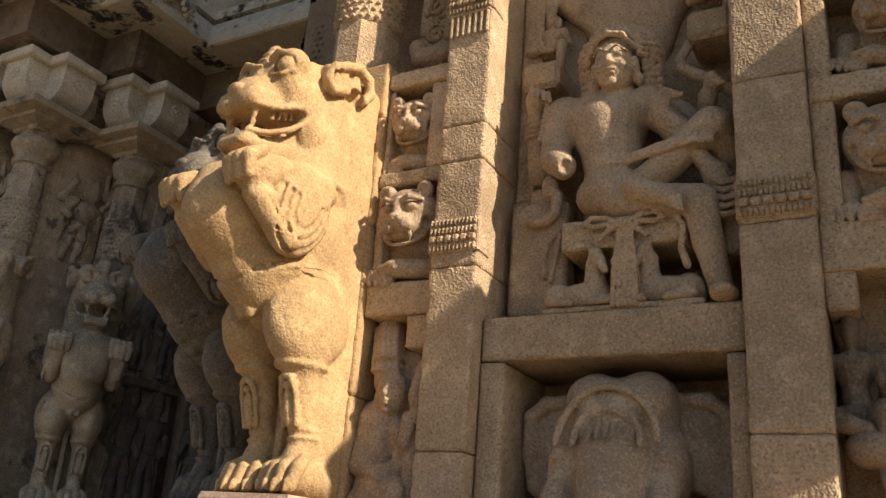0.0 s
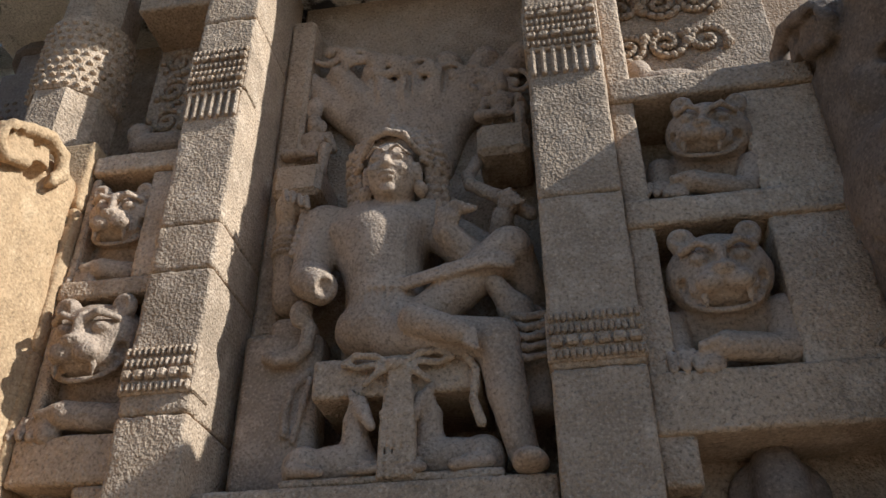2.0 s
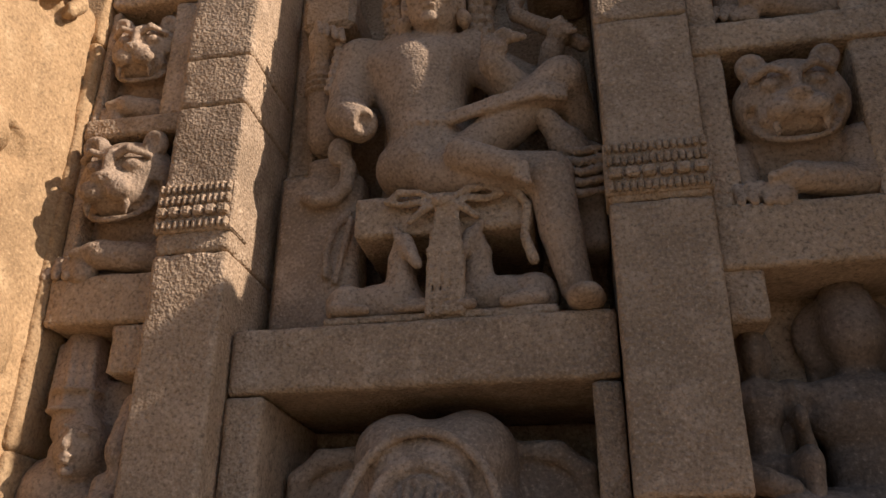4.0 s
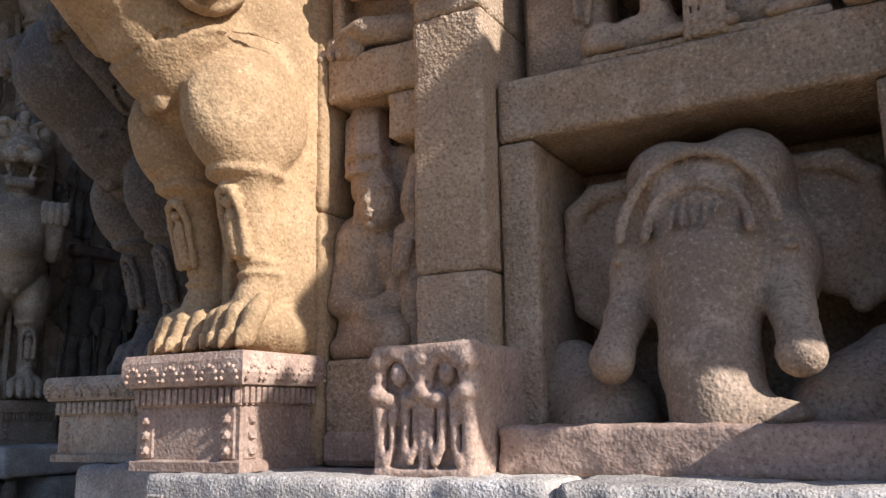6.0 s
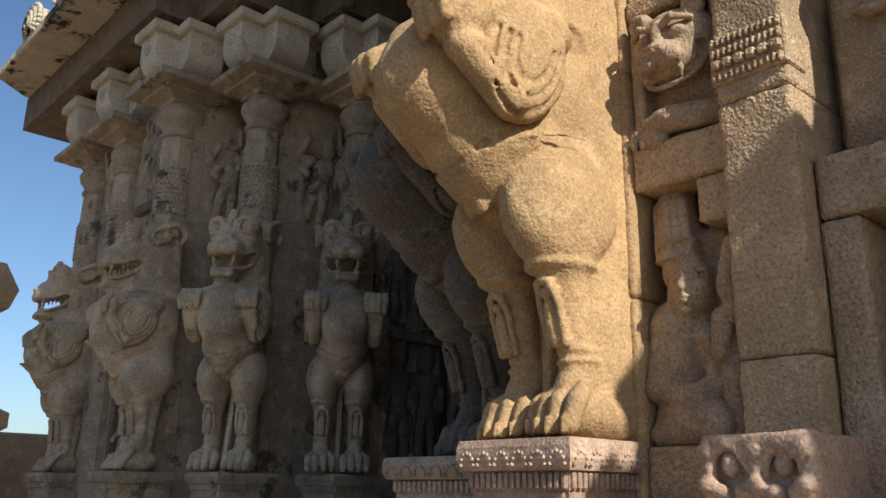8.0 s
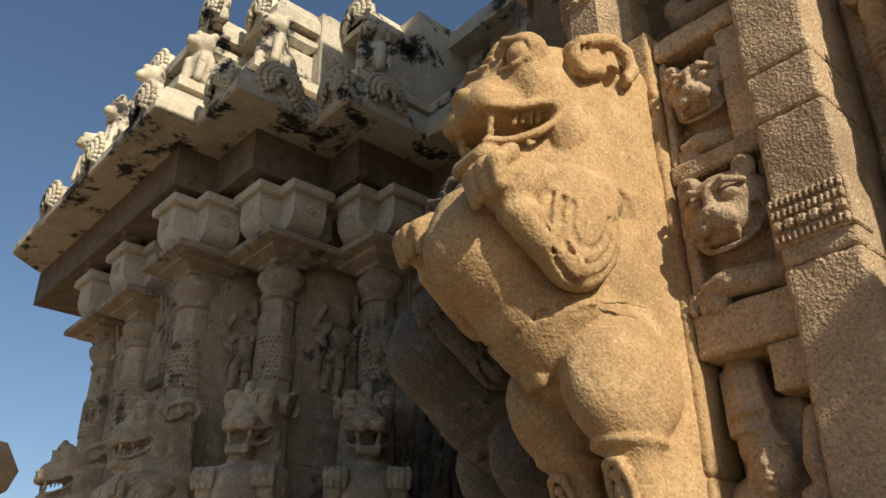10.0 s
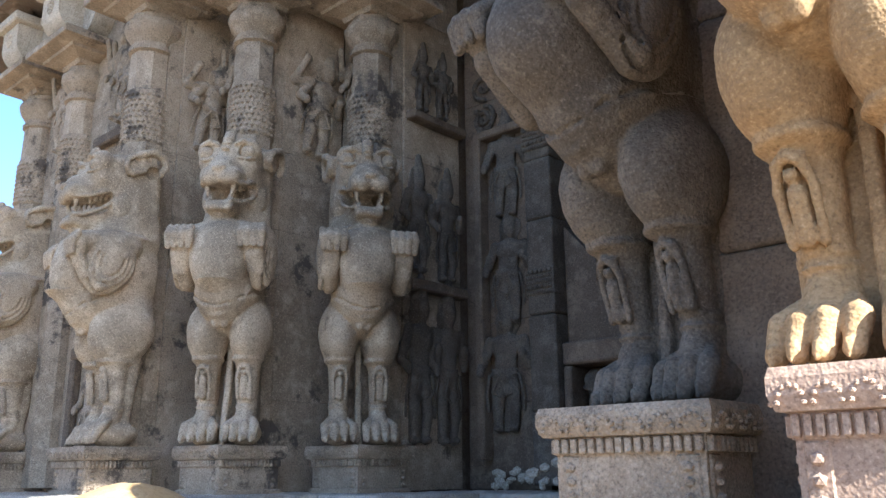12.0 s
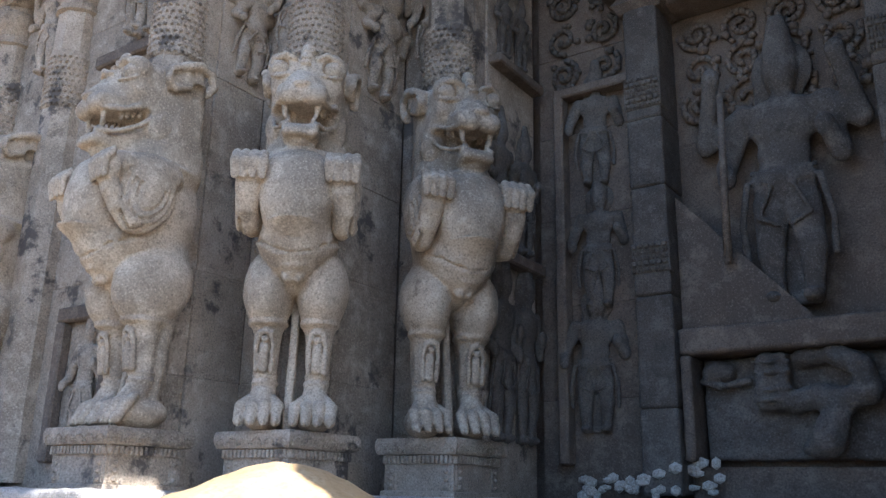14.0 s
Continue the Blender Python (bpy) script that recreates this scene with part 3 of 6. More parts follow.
def worn(name, x0, x1, y0, y1, z0, z1, material, parent=None, voxel=0.009, chips=8, wear=0.0005):
    """A dressed stone with rounded, chipped arrises."""
    cl = Clay(0.01)
    slab(cl, ((x0 + x1) / 2, (y0 + y1) / 2, (z0 + z1) / 2), ((x1 - x0) / 2, (y1 - y0) / 2, (z1 - z0) / 2), max(0.006, 0.85 * voxel))
    r = random.Random(int(1000 * (x0 + 3 * z0 + 7 * y0)))
    for k in range(chips):
        p = [r.uniform(x0, x1), y0, r.uniform(z0, z1)]
        if r.random() < 0.5:
            p[0] = r.choice((x0, x1))
        else:
            p[2] = r.choice((z0, z1))
        ball(cl, p, (r.uniform(0.004, 0.014), r.uniform(0.003, 0.009), r.uniform(0.005, 0.02)), k=0.004, cut=True)
    ob = sculpt(name, cl, material, voxel, wear=wear)
    if parent:
        ob.parent = parent
    return ob


# ---- the setting ----
rng = random.Random(7)


def plain(name, x0, x1, y0, y1, z0, z1, material, label, c=0.01):
    bm = bmesh.new()
    cbox(bm, x0, x1, y0, y1, z0, z1, c)
    return tagged(part(name, bm, material), label, "wall", kind="structure")


def courses(parent, face, at, u0, u1, z0, z1, material, depth=0.10, height=0.5, length=1.0):
    """Facing stones on a wall: face '-y' or '+x' or '-x', its plane, its stretch and its height."""
    z, row = z0, 0
    n = max(1, round((z1 - z0) / height))
    h = (z1 - z0) / n
    for row in range(n):
        cuts = [u0]
        u = u0 + length * (0.5 if row % 2 else 1.0) * rng.uniform(0.8, 1.1)
        while u < u1 - 0.2:
            cuts.append(u)
            u += length * rng.uniform(0.8, 1.25)
        cuts.append(u1)
        for a, b in zip(cuts, cuts[1:]):
            bm = bmesh.new()
            g, out = 0.0007, rng.uniform(0, 0.004)
            za, zb = z0 + row * h + g, z0 + (row + 1) * h - g
            if face == "-y":
                cbox(bm, a + g, b - g, at - out, at + depth, za, zb, 0.003)
            elif face == "+x":
                cbox(bm, at - depth, at + out, a + g, b - g, za, zb, 0.003)
            else:
                cbox(bm, at - out, at + depth, a + g, b - g, za, zb, 0.003)
            part("stone_block", bm, material, parent)


# ground
bm = bmesh.new()
n = 60
vs = [[bm.verts.new(((i - n / 2) * 4.0, (j - n / 2) * 4.0, 0.02 * noise.noise((i * 1.3, j * 1.7, 0)))) for j in range(n + 1)] for i in range(n + 1)]
for i in range(n):
    for j in range(n):
        bm.faces.new((vs[i][j], vs[i + 1][j], vs[i + 1][j + 1], vs[i][j + 1]))
tagged(part("ground", bm, SAND), "trodden pale sand of the temple courtyard", "ground", kind="structure")

# cores of the two projecting blocks and the recess between them
WALL_A = plain("wall_1", -0.93, 2.9, 0.50, 3.4, 0.5, 5.2, SANDSTONE, "brown sandstone core of the nearer shrine block")
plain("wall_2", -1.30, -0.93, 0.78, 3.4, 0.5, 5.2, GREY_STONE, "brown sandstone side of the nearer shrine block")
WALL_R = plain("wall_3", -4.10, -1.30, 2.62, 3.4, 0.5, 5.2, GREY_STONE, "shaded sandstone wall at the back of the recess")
WALL_C = plain("wall_4", -7.2, -5.15, 0.80, 3.4, 0.5, 5.25, GREY_STONE, "brown sandstone front of the farther shrine block")
WALL_D = plain("wall_5", -5.15, -4.60, 1.25, 3.4, 0.5, 5.25, GREY_STONE, "brown sandstone stepped wall of the farther shrine block")
WALL_E = plain("wall_6", -4.60, -4.10, 1.85, 3.4, 0.5, 5.25, GREY_STONE, "brown sandstone stepped wall beside the recess")

# granite plinth under the nearer block
def granite_slab(x0, x1, y0, y1, z0, z1, label):
    t = tagged(new("plinth"), label, "plinth", kind="structure")
    x = x0
    while x < x1 - 0.05:
        b = min(x1, x + rng.uniform(0.9, 1.4))
        if x1 - b < 0.3:
            b = x1
        worn("granite_slab", x + 0.002, b - 0.002, y0 + rng.uniform(0, 0.008), y1, z0, z1, GRANITE, t, 0.018 if z0 > 0.9 else 0.03, 30, 0.002)
        x = b
    return t


PLINTH = granite_slab(-0.80, 2.9, -0.30, 0.5, 0.98, 1.272, "pale granite plinth slab carved with worn letters")
granite_slab(-1.46, -0.802, 0.03, 0.9, 0.98, 1.268, "grey granite plinth slab under the shaded lion")
granite_slab(-1.42, 2.9, 0.12, 0.6, 0.0, 0.978, "grey granite base course")
# worn letters as raised bars on the slab front
for k in range(34):
    x = -0.74 + k * 0.105
    if x > 2.6:
        break
    bm = bmesh.new()
    r = 0.026
    for row in (1.185, 1.085):
        kind = rng.random()
        c = (x + rng.uniform(-0.01, 0.01), -0.301, row + rng.uniform(-0.008, 0.008))
        if kind < 0.55:
            spiral(bm, c, r * rng.uniform(0.8, 1.2), rng.uniform(0.8, 1.5), 0.0055, start=rng.uniform(0, 6), hand=rng.choice((-1, 1)))
        else:
            for q in range(3):
                cbox(bm, c[0] - 0.024 + 0.02 * q, c[0] - 0.016 + 0.02 * q, -0.306, -0.29, c[2] - 0.03, c[2] + 0.03, 0.003)
            cbox(bm, c[0] - 0.024, c[0] + 0.03, -0.306, -0.29, c[2] + 0.024, c[2] + 0.032, 0.003)
    part("letter_bar", bm, GRANITE, PLINTH)

# plinth under the farther block and the recess
granite_slab(-8.2, -4.62, 0.12, 1.2, 1.10, 1.272, "grey granite plinth slab of the farther block")
granite_slab(-4.618, -3.98, 0.60, 1.9, 1.10, 1.270, "grey granite stepped plinth slab")
granite_slab(-3.978, -3.50, 1.22, 2.6, 1.10, 1.268, "grey granite stepped plinth slab beside the recess")
granite_slab(-3.498, -1.30, 1.98, 2.7, 1.10, 1.266, "grey granite plinth slab along the recess")
granite_slab(-8.2, -4.62, 0.45, 1.2, 0.70, 1.098, "shadowed granite course under the plinth slab")
granite_slab(-4.618, -3.98, 0.95, 1.9, 0.70, 1.096, "shadowed granite course under the stepped slab")
granite_slab(-3.978, -3.50, 1.5, 2.6, 0.70, 1.094, "shadowed granite course under the stepped slab")
granite_slab(-3.498, -1.30, 2.2, 2.7, 0.70, 1.092, "shadowed granite course along the recess")
granite_slab(-8.2, -1.46, -0.1, 2.7, 0.0, 0.698, "broad granite footing of the farther block")

# ---- the nearer facade ----
def bead_band(parent, x0, x1, y, z0, z1, depth=0.02, material=SANDSTONE):
    """A carved band: cords and a row of square beads on the front and right side of a pilaster."""
    bm = bmesh.new()
    cbox(bm, x0 - 0.006, x1 + 0.006, y - 0.007, y + 0.1, z0, z1, 0.004)
    rows = max(4, round((z1 - z0) / 0.032))
    for r in range(rows):
        z = z0 + (r + 0.5) * (z1 - z0) / rows
        h = 0.38 * (z1 - z0) / rows
        big = r % 3 == 1
        m = round((x1 - x0) / (0.036 if big else 0.016))
        for k in range(m):
            x = x0 + (k + 0.5) * (x1 - x0) / m
            w = 0.40 * (x1 - x0) / m
            cbox(bm, x - w, x + w, y - depth * (1.25 if big else 0.95), y, z - h, z + h, 0.005)
    return tagged(part("bead_band", bm, material, parent), kind="stuff")


def tassel_band(parent, x0, x1, y, z0, z1):
    bm = bmesh.new()
    m = 7
    for k in range(m):
        x = x0 + (k + 0.5) * (x1 - x0) / m
        w = 0.3 * (x1 - x0) / m
        limb(bm, (x, y - 0.004, z0 + w), (x, y - 0.004, z1), w, w * 0.9, 8)
    cbox(bm, x0, x1, y - 0.012, y + 0.01, z1 - 0.012, z1, 0.004)
    return part("tassel_band", bm, SANDSTONE, parent)


def pilaster(x0, x1, joints, label):
    t = thing("pilaster", label, "pilaster", "facade pilasters")
    for a, b in zip(joints, joints[1:]):
        worn("shaft_stone", x0, x1, rng.uniform(0, 0.003), 0.40, a, b, SANDSTONE, t, 0.009, 14)
    bead_band(t, x0, x1, 0.0, 2.475, 2.612)
    bead_band(t, x0, x1, 0.0, 3.55, 3.745)
    tassel_band(t, x0 + 0.004, x1 - 0.004, 0.0, 3.435, 3.55)
    return t


pilaster(-0.20, 0.0, (1.30, 1.74, 2.42, 2.86, 3.02, 3.9, 5.1), "tall square sandstone pilaster with carved bands, sunlit on its side")
pilaster(0.93, 1.16, (1.30, 1.80, 2.46, 2.98, 3.9, 5.1), "tall square sandstone pilaster with carved bands, half in shade")

# elephant recess between the pilasters
frame_t = thing("niche_frame", "sandstone frame with lintel round the elephant carving", "niche frame")
for nm, b in (("lintel", (0.003, 0.927, 0.073, 0.50, 2.07, 2.232)), ("jamb", (0.003, 0.10, 0.075, 0.50, 1.36, 2.068)), ("jamb", (0.862, 0.927, 0.075, 0.50, 1.36, 2.068)), ("back_slab", (0.003, 0.927, 0.47, 0.50, 1.27, 2.068))):
    worn(nm, *b, SANDSTONE, frame_t, 0.010, 12)
tagged(worn("base_beam", 0.06, 0.90, -0.10, 0.47, 1.265, 1.372, RED_STONE, None, 0.010, 30, 0.0012), "rough reddish stone beam below the elephant", "beam", kind="structure")


def elephant():
    cl = Clay(0.03)
    cx = 0.485
    ball(cl, (cx, 0.30, 1.83), (0.215, 0.20, 0.16))
    for s in (-1, 1):
        ball(cl, (cx + 0.088 * s, 0.24, 1.93), (0.108, 0.16, 0.115), k=0.03)
        ball(cl, (cx + 0.16 * s, 0.20, 1.72), (0.075, 0.13, 0.13))
        ball(cl, (cx + 0.275 * s, 0.29, 1.80), (0.125, 0.05, 0.16), (0, 0, 16 * s), k=0.02)
        rope(cl, [(cx + 0.20 * s, 0.26, 1.955), (cx + 0.285 * s, 0.24, 1.945), (cx + 0.345 * s, 0.25, 1.90), (cx + 0.365 * s, 0.28, 1.78), (cx + 0.34 * s, 0.29, 1.66), (cx + 0.30 * s, 0.29, 1.63)], 0.026, 0.015)
        rod(cl, (cx + 0.165 * s, 0.14, 1.70), (cx + 0.175 * s, 0.07, 1.60), 0.052, 0.046, 0.03)
        rod(cl, (cx + 0.175 * s, 0.07, 1.60), (cx + 0.192 * s, 0.01, 1.515), 0.045, 0.044, 0.015)
        ball(cl, (cx + 0.192 * s, 0.0, 1.505), 0.049, k=0.01)
        rod(cl, (cx + 0.26 * s, 0.16, 1.38), (cx + 0.355 * s, 0.22, 1.50), 0.125, 0.075, 0.03)
        slab(cl, (cx + 0.32 * s, 0.24, 1.40), (0.10, 0.12, 0.10), 0.04, k=0.03)
        ball(cl, (cx + 0.175 * s, 0.085, 1.76), (0.02, 0.014, 0.008), k=0.012)
    rod(cl, (cx, 0.19, 1.86), (cx, 0.13, 1.70), 0.145, 0.125, 0.05)
    rod(cl, (cx, 0.12, 1.70), (cx + 0.005, 0.05, 1.50), 0.122, 0.098, 0.03)
    rod(cl, (cx + 0.005, 0.05, 1.50), (cx + 0.03, 0.02, 1.37), 0.098, 0.105, 0.03)
    ball(cl, (cx + 0.11, 0.02, 1.385), (0.09, 0.08, 0.035), k=0.03)
    # headdress: two raised bands over a fringed brow panel, and the strap across the face
    def arch(rr, dy=0.0):
        return [(cx + rr * math.cos(radians(a)), dy + 0.008 + 0.075 * max(0, math.sin(radians(a))) + 0.055 * math.cos(radians(a)) ** 2, 1.775 + 1.12 * rr * math.sin(radians(a))) for a in range(0, 181, 12)]

    rope(cl, arch(0.168, -0.026), 0.012, 0.006)
    rope(cl, arch(0.140, -0.032), 0.008, 0.005, True)
    rope(cl, arch(0.112, -0.026), 0.011, 0.006)
    rope(cl, arch(0.086, -0.032), 0.007, 0.005, True)
    for q in (-0.06, -0.036, -0.012, 0.012, 0.036, 0.06):
        rope(cl, [(cx + q, 0.012, 1.785), (cx + q, 0.045, 1.845)], 0.0065, 0.005, True)
        rope(cl, [(cx + q + 0.012, 0.008, 1.785), (cx + q + 0.012, 0.040, 1.835)], 0.006, 0.004)
    rope(cl, [(cx - 0.22, 0.10, 1.775), (cx - 0.1, -0.012, 1.765), (cx, -0.022, 1.772), (cx + 0.12, -0.012, 1.768), (cx + 0.24, 0.12, 1.778)], 0.007, 0.006, True)
    for s in (-1, 1):
        rope(cl, [(cx + 0.20 * s, 0.235, 1.90), (cx + 0.27 * s, 0.225, 1.86), (cx + 0.26 * s, 0.235, 1.80)], 0.010, 0.008, True)
        ball(cl, (cx + 0.185 * s, 0.075, 1.735), (0.024, 0.016, 0.012), k=0.004)
    ob = sculpt("elephant_statue", cl, CARVED, 0.0075, wear=0.0008)
    return tagged(ob, "weathered sandstone elephant head with trunk between two tusks", "statue")


elephant()

# seated figure niche above
bm = bmesh.new()
cbox(bm, 0.003, 0.927, 0.42, 0.50, 2.234, 4.6, 0.01)
NICHE_BACK = tagged(part("niche_back", bm, SANDSTONE), "shaded back slab of the seated figure's niche", "wall", kind="structure")
for b in ((0.003, 0.225, 0.27, 0.42, 2.234, 2.78), (0.003, 0.10, 0.30, 0.42, 2.78, 4.2)):
    bm = bmesh.new()
    cbox(bm, *b, 0.015)
    tagged(part("niche_side", bm, SANDSTONE), "plain stone flank of the figure niche", "wall", kind="structure")

def seated_figure():
    """The seated figure of the niche: bare torso, braided halo of hair, one knee raised in a sling, one leg hanging."""
    cl = Clay(0.022)
    hx = 0.484
    # hair: a broad halo of braids round the face
    ball(cl, (hx, 0.25, 3.315), (0.172, 0.085, 0.150), k=0.02)
    for k in range(17):
        an = radians(-8 + 196 * k / 16)
        for q, yy in ((0.098, 0.150), (0.140, 0.195)):
            rod(cl, (hx + q * math.cos(an), yy, 3.285 + q * math.sin(an)), (hx + (q + 0.024) * math.cos(an), yy + 0.02, 3.285 + (q + 0.024) * math.sin(an)), 0.011, 0.011, 0.003)
    for s in (-1, 1):
        for j in range(3):
            for k in range(6):
                ball(cl, (hx + s * (0.108 + 0.022 * j), 0.185 + 0.02 * j, 3.275 - 0.030 * k + 0.01 * j), (0.015, 0.020, 0.017), k=0.003)
    rod(cl, (hx - 0.01, 0.22, 3.45), (hx - 0.01, 0.23, 3.505), 0.028, 0.012, 0.008)
    rope(cl, [(hx - 0.085, 0.135, 3.295), (hx - 0.05, 0.105, 3.335), (hx, 0.095, 3.345), (hx + 0.05, 0.105, 3.335), (hx + 0.085, 0.135, 3.295)], 0.011, 0.005)
    # face
    ball(cl, (hx, 0.155, 3.225), (0.076, 0.085, 0.108), k=0.004)
    ball(cl, (hx, 0.115, 3.175), (0.058, 0.056, 0.060), k=0.018)
    rod(cl, (hx, 0.074, 3.245), (hx, 0.056, 3.203), 0.008, 0.015, 0.006)
    for s in (-1, 1):
        ball(cl, (hx + 0.013 * s, 0.064, 3.200), (0.010, 0.009, 0.008), k=0.003)
        ball(cl, (hx + 0.033 * s, 0.062, 3.243), (0.024, 0.012, 0.013), k=0.006, cut=True)
        ball(cl, (hx + 0.033 * s, 0.082, 3.241), (0.021, 0.013, 0.010), k=0.002)
        rope(cl, [(hx + 0.010 * s, 0.070, 3.262), (hx + 0.036 * s, 0.068, 3.272), (hx + 0.066 * s, 0.098, 3.258)], 0.005, 0.006)
        ball(cl, (hx + 0.080 * s, 0.150, 3.215), (0.014, 0.026, 0.045), k=0.003)
        ball(cl, (hx + 0.088 * s, 0.140, 3.160), (0.021, 0.021, 0.024), k=0.003)
        ball(cl, (hx + 0.042 * s, 0.083, 3.195), (0.024, 0.020, 0.022), k=0.014)
    ball(cl, (hx, 0.060, 3.171), (0.028, 0.014, 0.007), k=0.003)
    ball(cl, (hx, 0.062, 3.156), (0.022, 0.013, 0.008), k=0.003)
    rope(cl, [(hx - 0.028, 0.062, 3.166), (hx, 0.050, 3.163), (hx + 0.028, 0.062, 3.166)], 0.003, 0.002, True)
    ball(cl, (hx, 0.078, 3.128), (0.024, 0.020, 0.017), k=0.008)
    # neck, torso and waist
    rod(cl, (hx - 0.01, 0.20, 3.10), (hx, 0.18, 3.18), 0.056, 0.050)
    ball(cl, (0.43, 0.21, 3.03), (0.165, 0.095, 0.125))
    ball(cl, (0.42, 0.21, 3.105), (0.205, 0.075, 0.050))
    rod(cl, (0.440, 0.20, 2.99), (0.462, 0.19, 2.80), 0.135, 0.108, 0.04)
    for s in (-1, 1):
        ball(cl, (0.435 + 0.072 * s, 0.150, 3.035), (0.075, 0.05, 0.055), k=0.02)
    ball(cl, (0.47, 0.20, 2.71), (0.155, 0.12, 0.10))
    rope(cl, [(0.36, 0.15, 3.11), (0.41, 0.125, 3.085), (0.48, 0.125, 3.085), (0.53, 0.15, 3.11)], 0.007, 0.004)
    rope(cl, [(0.545, 0.14, 3.10), (0.540, 0.105, 3.02), (0.535, 0.10, 2.92), (0.535, 0.11, 2.84)], 0.006, 0.004)
    # belt and sling to the raised knee, pleated cloth below
    for z in (2.822, 2.800):
        rope(cl, [(0.355, 0.18, z), (0.39, 0.12, z), (0.46, 0.092, z - 0.004), (0.54, 0.11, z)], 0.010, 0.004)
    for z in (2.815, 2.795):
        rope(cl, [(0.54, 0.105, z), (0.66, 0.07, z + 0.008), (0.78, 0.055, z + 0.022), (0.84, 0.09, z + 0.03)], 0.012, 0.006)
    for k in range(8):
        rope(cl, [(0.37 + 0.022 * k, 0.088 + 0.004 * abs(k - 4), 2.785), (0.365 + 0.020 * k, 0.070 + 0.005 * abs(k - 4), 2.71 - 0.006 * k)], 0.006, 0.006, True)
    # the near arm, broken at the elbow
    ball(cl, (0.262, 0.20, 3.095), (0.075, 0.075, 0.070))
    rod(cl, (0.25, 0.20, 3.08), (0.232, 0.165, 2.90), 0.068, 0.058)
    rod(cl, (0.232, 0.165, 2.885), (0.285, 0.115, 2.825), 0.060, 0.050, 0.01)
    ball(cl, (0.315, 0.075, 2.800), (0.032, 0.03, 0.034), k=0.006, cut=True)
    # the arm behind it, raised, with bangles, beads and a bent hand
    rod(cl, (0.135, 0.27, 2.885), (0.125, 0.24, 3.06), 0.056, 0.048)
    for k in range(4):
        ball(cl, (0.126, 0.235, 3.02 + 0.022 * k), (0.056, 0.056, 0.010), k=0.003)
    rod(cl, (0.122, 0.23, 3.09), (0.135, 0.185, 3.155), 0.036, 0.040)
    ball(cl, (0.148, 0.160, 3.175), (0.048, 0.034, 0.036))
    for k in range(4):
        rod(cl, (0.115 + 0.020 * k, 0.165, 3.175), (0.135 + 0.024 * k, 0.130, 3.205 - 0.012 * k), 0.012, 0.010, 0.003)
        rod(cl, (0.135 + 0.024 * k, 0.130, 3.205 - 0.012 * k), (0.145 + 0.024 * k, 0.125, 3.165 - 0.012 * k), 0.010, 0.008, 0.003)
    for k in range(7):
        ball(cl, (0.198 - 0.004 * k, 0.155, 3.135 - 0.026 * k), 0.014, k=0.003)
    # the farther arms: one hand open before the chest, one holding a weapon
    ball(cl, (0.585, 0.20, 3.075), (0.070, 0.072, 0.065))
    rod(cl, (0.60, 0.20, 3.05), (0.715, 0.17, 2.915), 0.058, 0.052)
    rod(cl, (0.715, 0.165, 2.905), (0.655, 0.105, 2.965), 0.052, 0.038, 0.015)
    for k in range(3):
        u = 0.2 + 0.22 * k
        ball(cl, (0.715 - 0.06 * u * 1.3, 0.165 - 0.06 * u * 1.3, 2.905 + 0.06 * u * 1.3), (0.052 - 0.008 * k, 0.014, 0.05 - 0.008 * k), (45, 0, -45), k=0.003)
    ball(cl, (0.662, 0.088, 3.005), (0.038, 0.03, 0.036), k=0.01)
    for k in range(4):
        rod(cl, (0.650 + 0.016 * k, 0.08, 3.02), (0.690 + 0.018 * k, 0.065, 3.045 - 0.010 * k), 0.011, 0.009, 0.003)
    rod(cl, (0.635, 0.085, 3.01), (0.64, 0.07, 3.055), 0.011, 0.009, 0.003)
    rod(cl, (0.66, 0.30, 3.10), (0.79, 0.26, 2.98), 0.045, 0.042)
    rod(cl, (0.79, 0.25, 2.97), (0.815, 0.19, 3.06), 0.040, 0.034, 0.012)
    ball(cl, (0.838, 0.175, 3.095), (0.036, 0.034, 0.034), k=0.008)
    for k in range(4):
        rod(cl, (0.815 + 0.014 * k, 0.15, 3.115 - 0.012 * k), (0.845 + 0.012 * k, 0.145, 3.125 - 0.015 * k), 0.011, 0.010, 0.003)
    rope(cl, [(0.735, 0.26, 3.345), (0.705, 0.24, 3.27), (0.715, 0.22, 3.22), (0.80, 0.20, 3.15), (0.90, 0.20, 3.07)], 0.021, 0.008)
    # legs
    rod(cl, (0.585, 0.15, 2.715), (0.835, 0.125, 2.905), 0.062, 0.064, 0.012)
    rod(cl, (0.845, 0.145, 2.90), (0.885, 0.27, 2.76), 0.058, 0.05, 0.012)
    rod(cl, (0.50, 0.15, 2.66), (0.79, 0.11, 2.605), 0.072, 0.062, 0.010)
    rod(cl, (0.575, 0.070, 2.668), (0.695, 0.040, 2.605), 0.046, 0.034, 0.008)
    for k in range(5):
        rod(cl, (0.700 + 0.004 * k, 0.034, 2.622 - 0.013 * k), (0.738 + 0.002 * k, 0.028, 2.600 - 0.013 * k), 0.010, 0.009, 0.003)
    rod(cl, (0.790, 0.105, 2.60), (0.812, 0.115, 2.46), 0.060, 0.052, 0.012)
    rod(cl, (0.812, 0.115, 2.46), (0.842, 0.135, 2.31), 0.052, 0.040, 0.012)
    ball(cl, (0.862, 0.085, 2.262), (0.045, 0.075, 0.030), k=0.015)
    slab(cl, (0.45, 0.34, 2.95), (0.14, 0.10, 0.40), 0.05)
    ob = sculpt("seated_statue", cl, CARVED, 0.006, wear=0.0005)
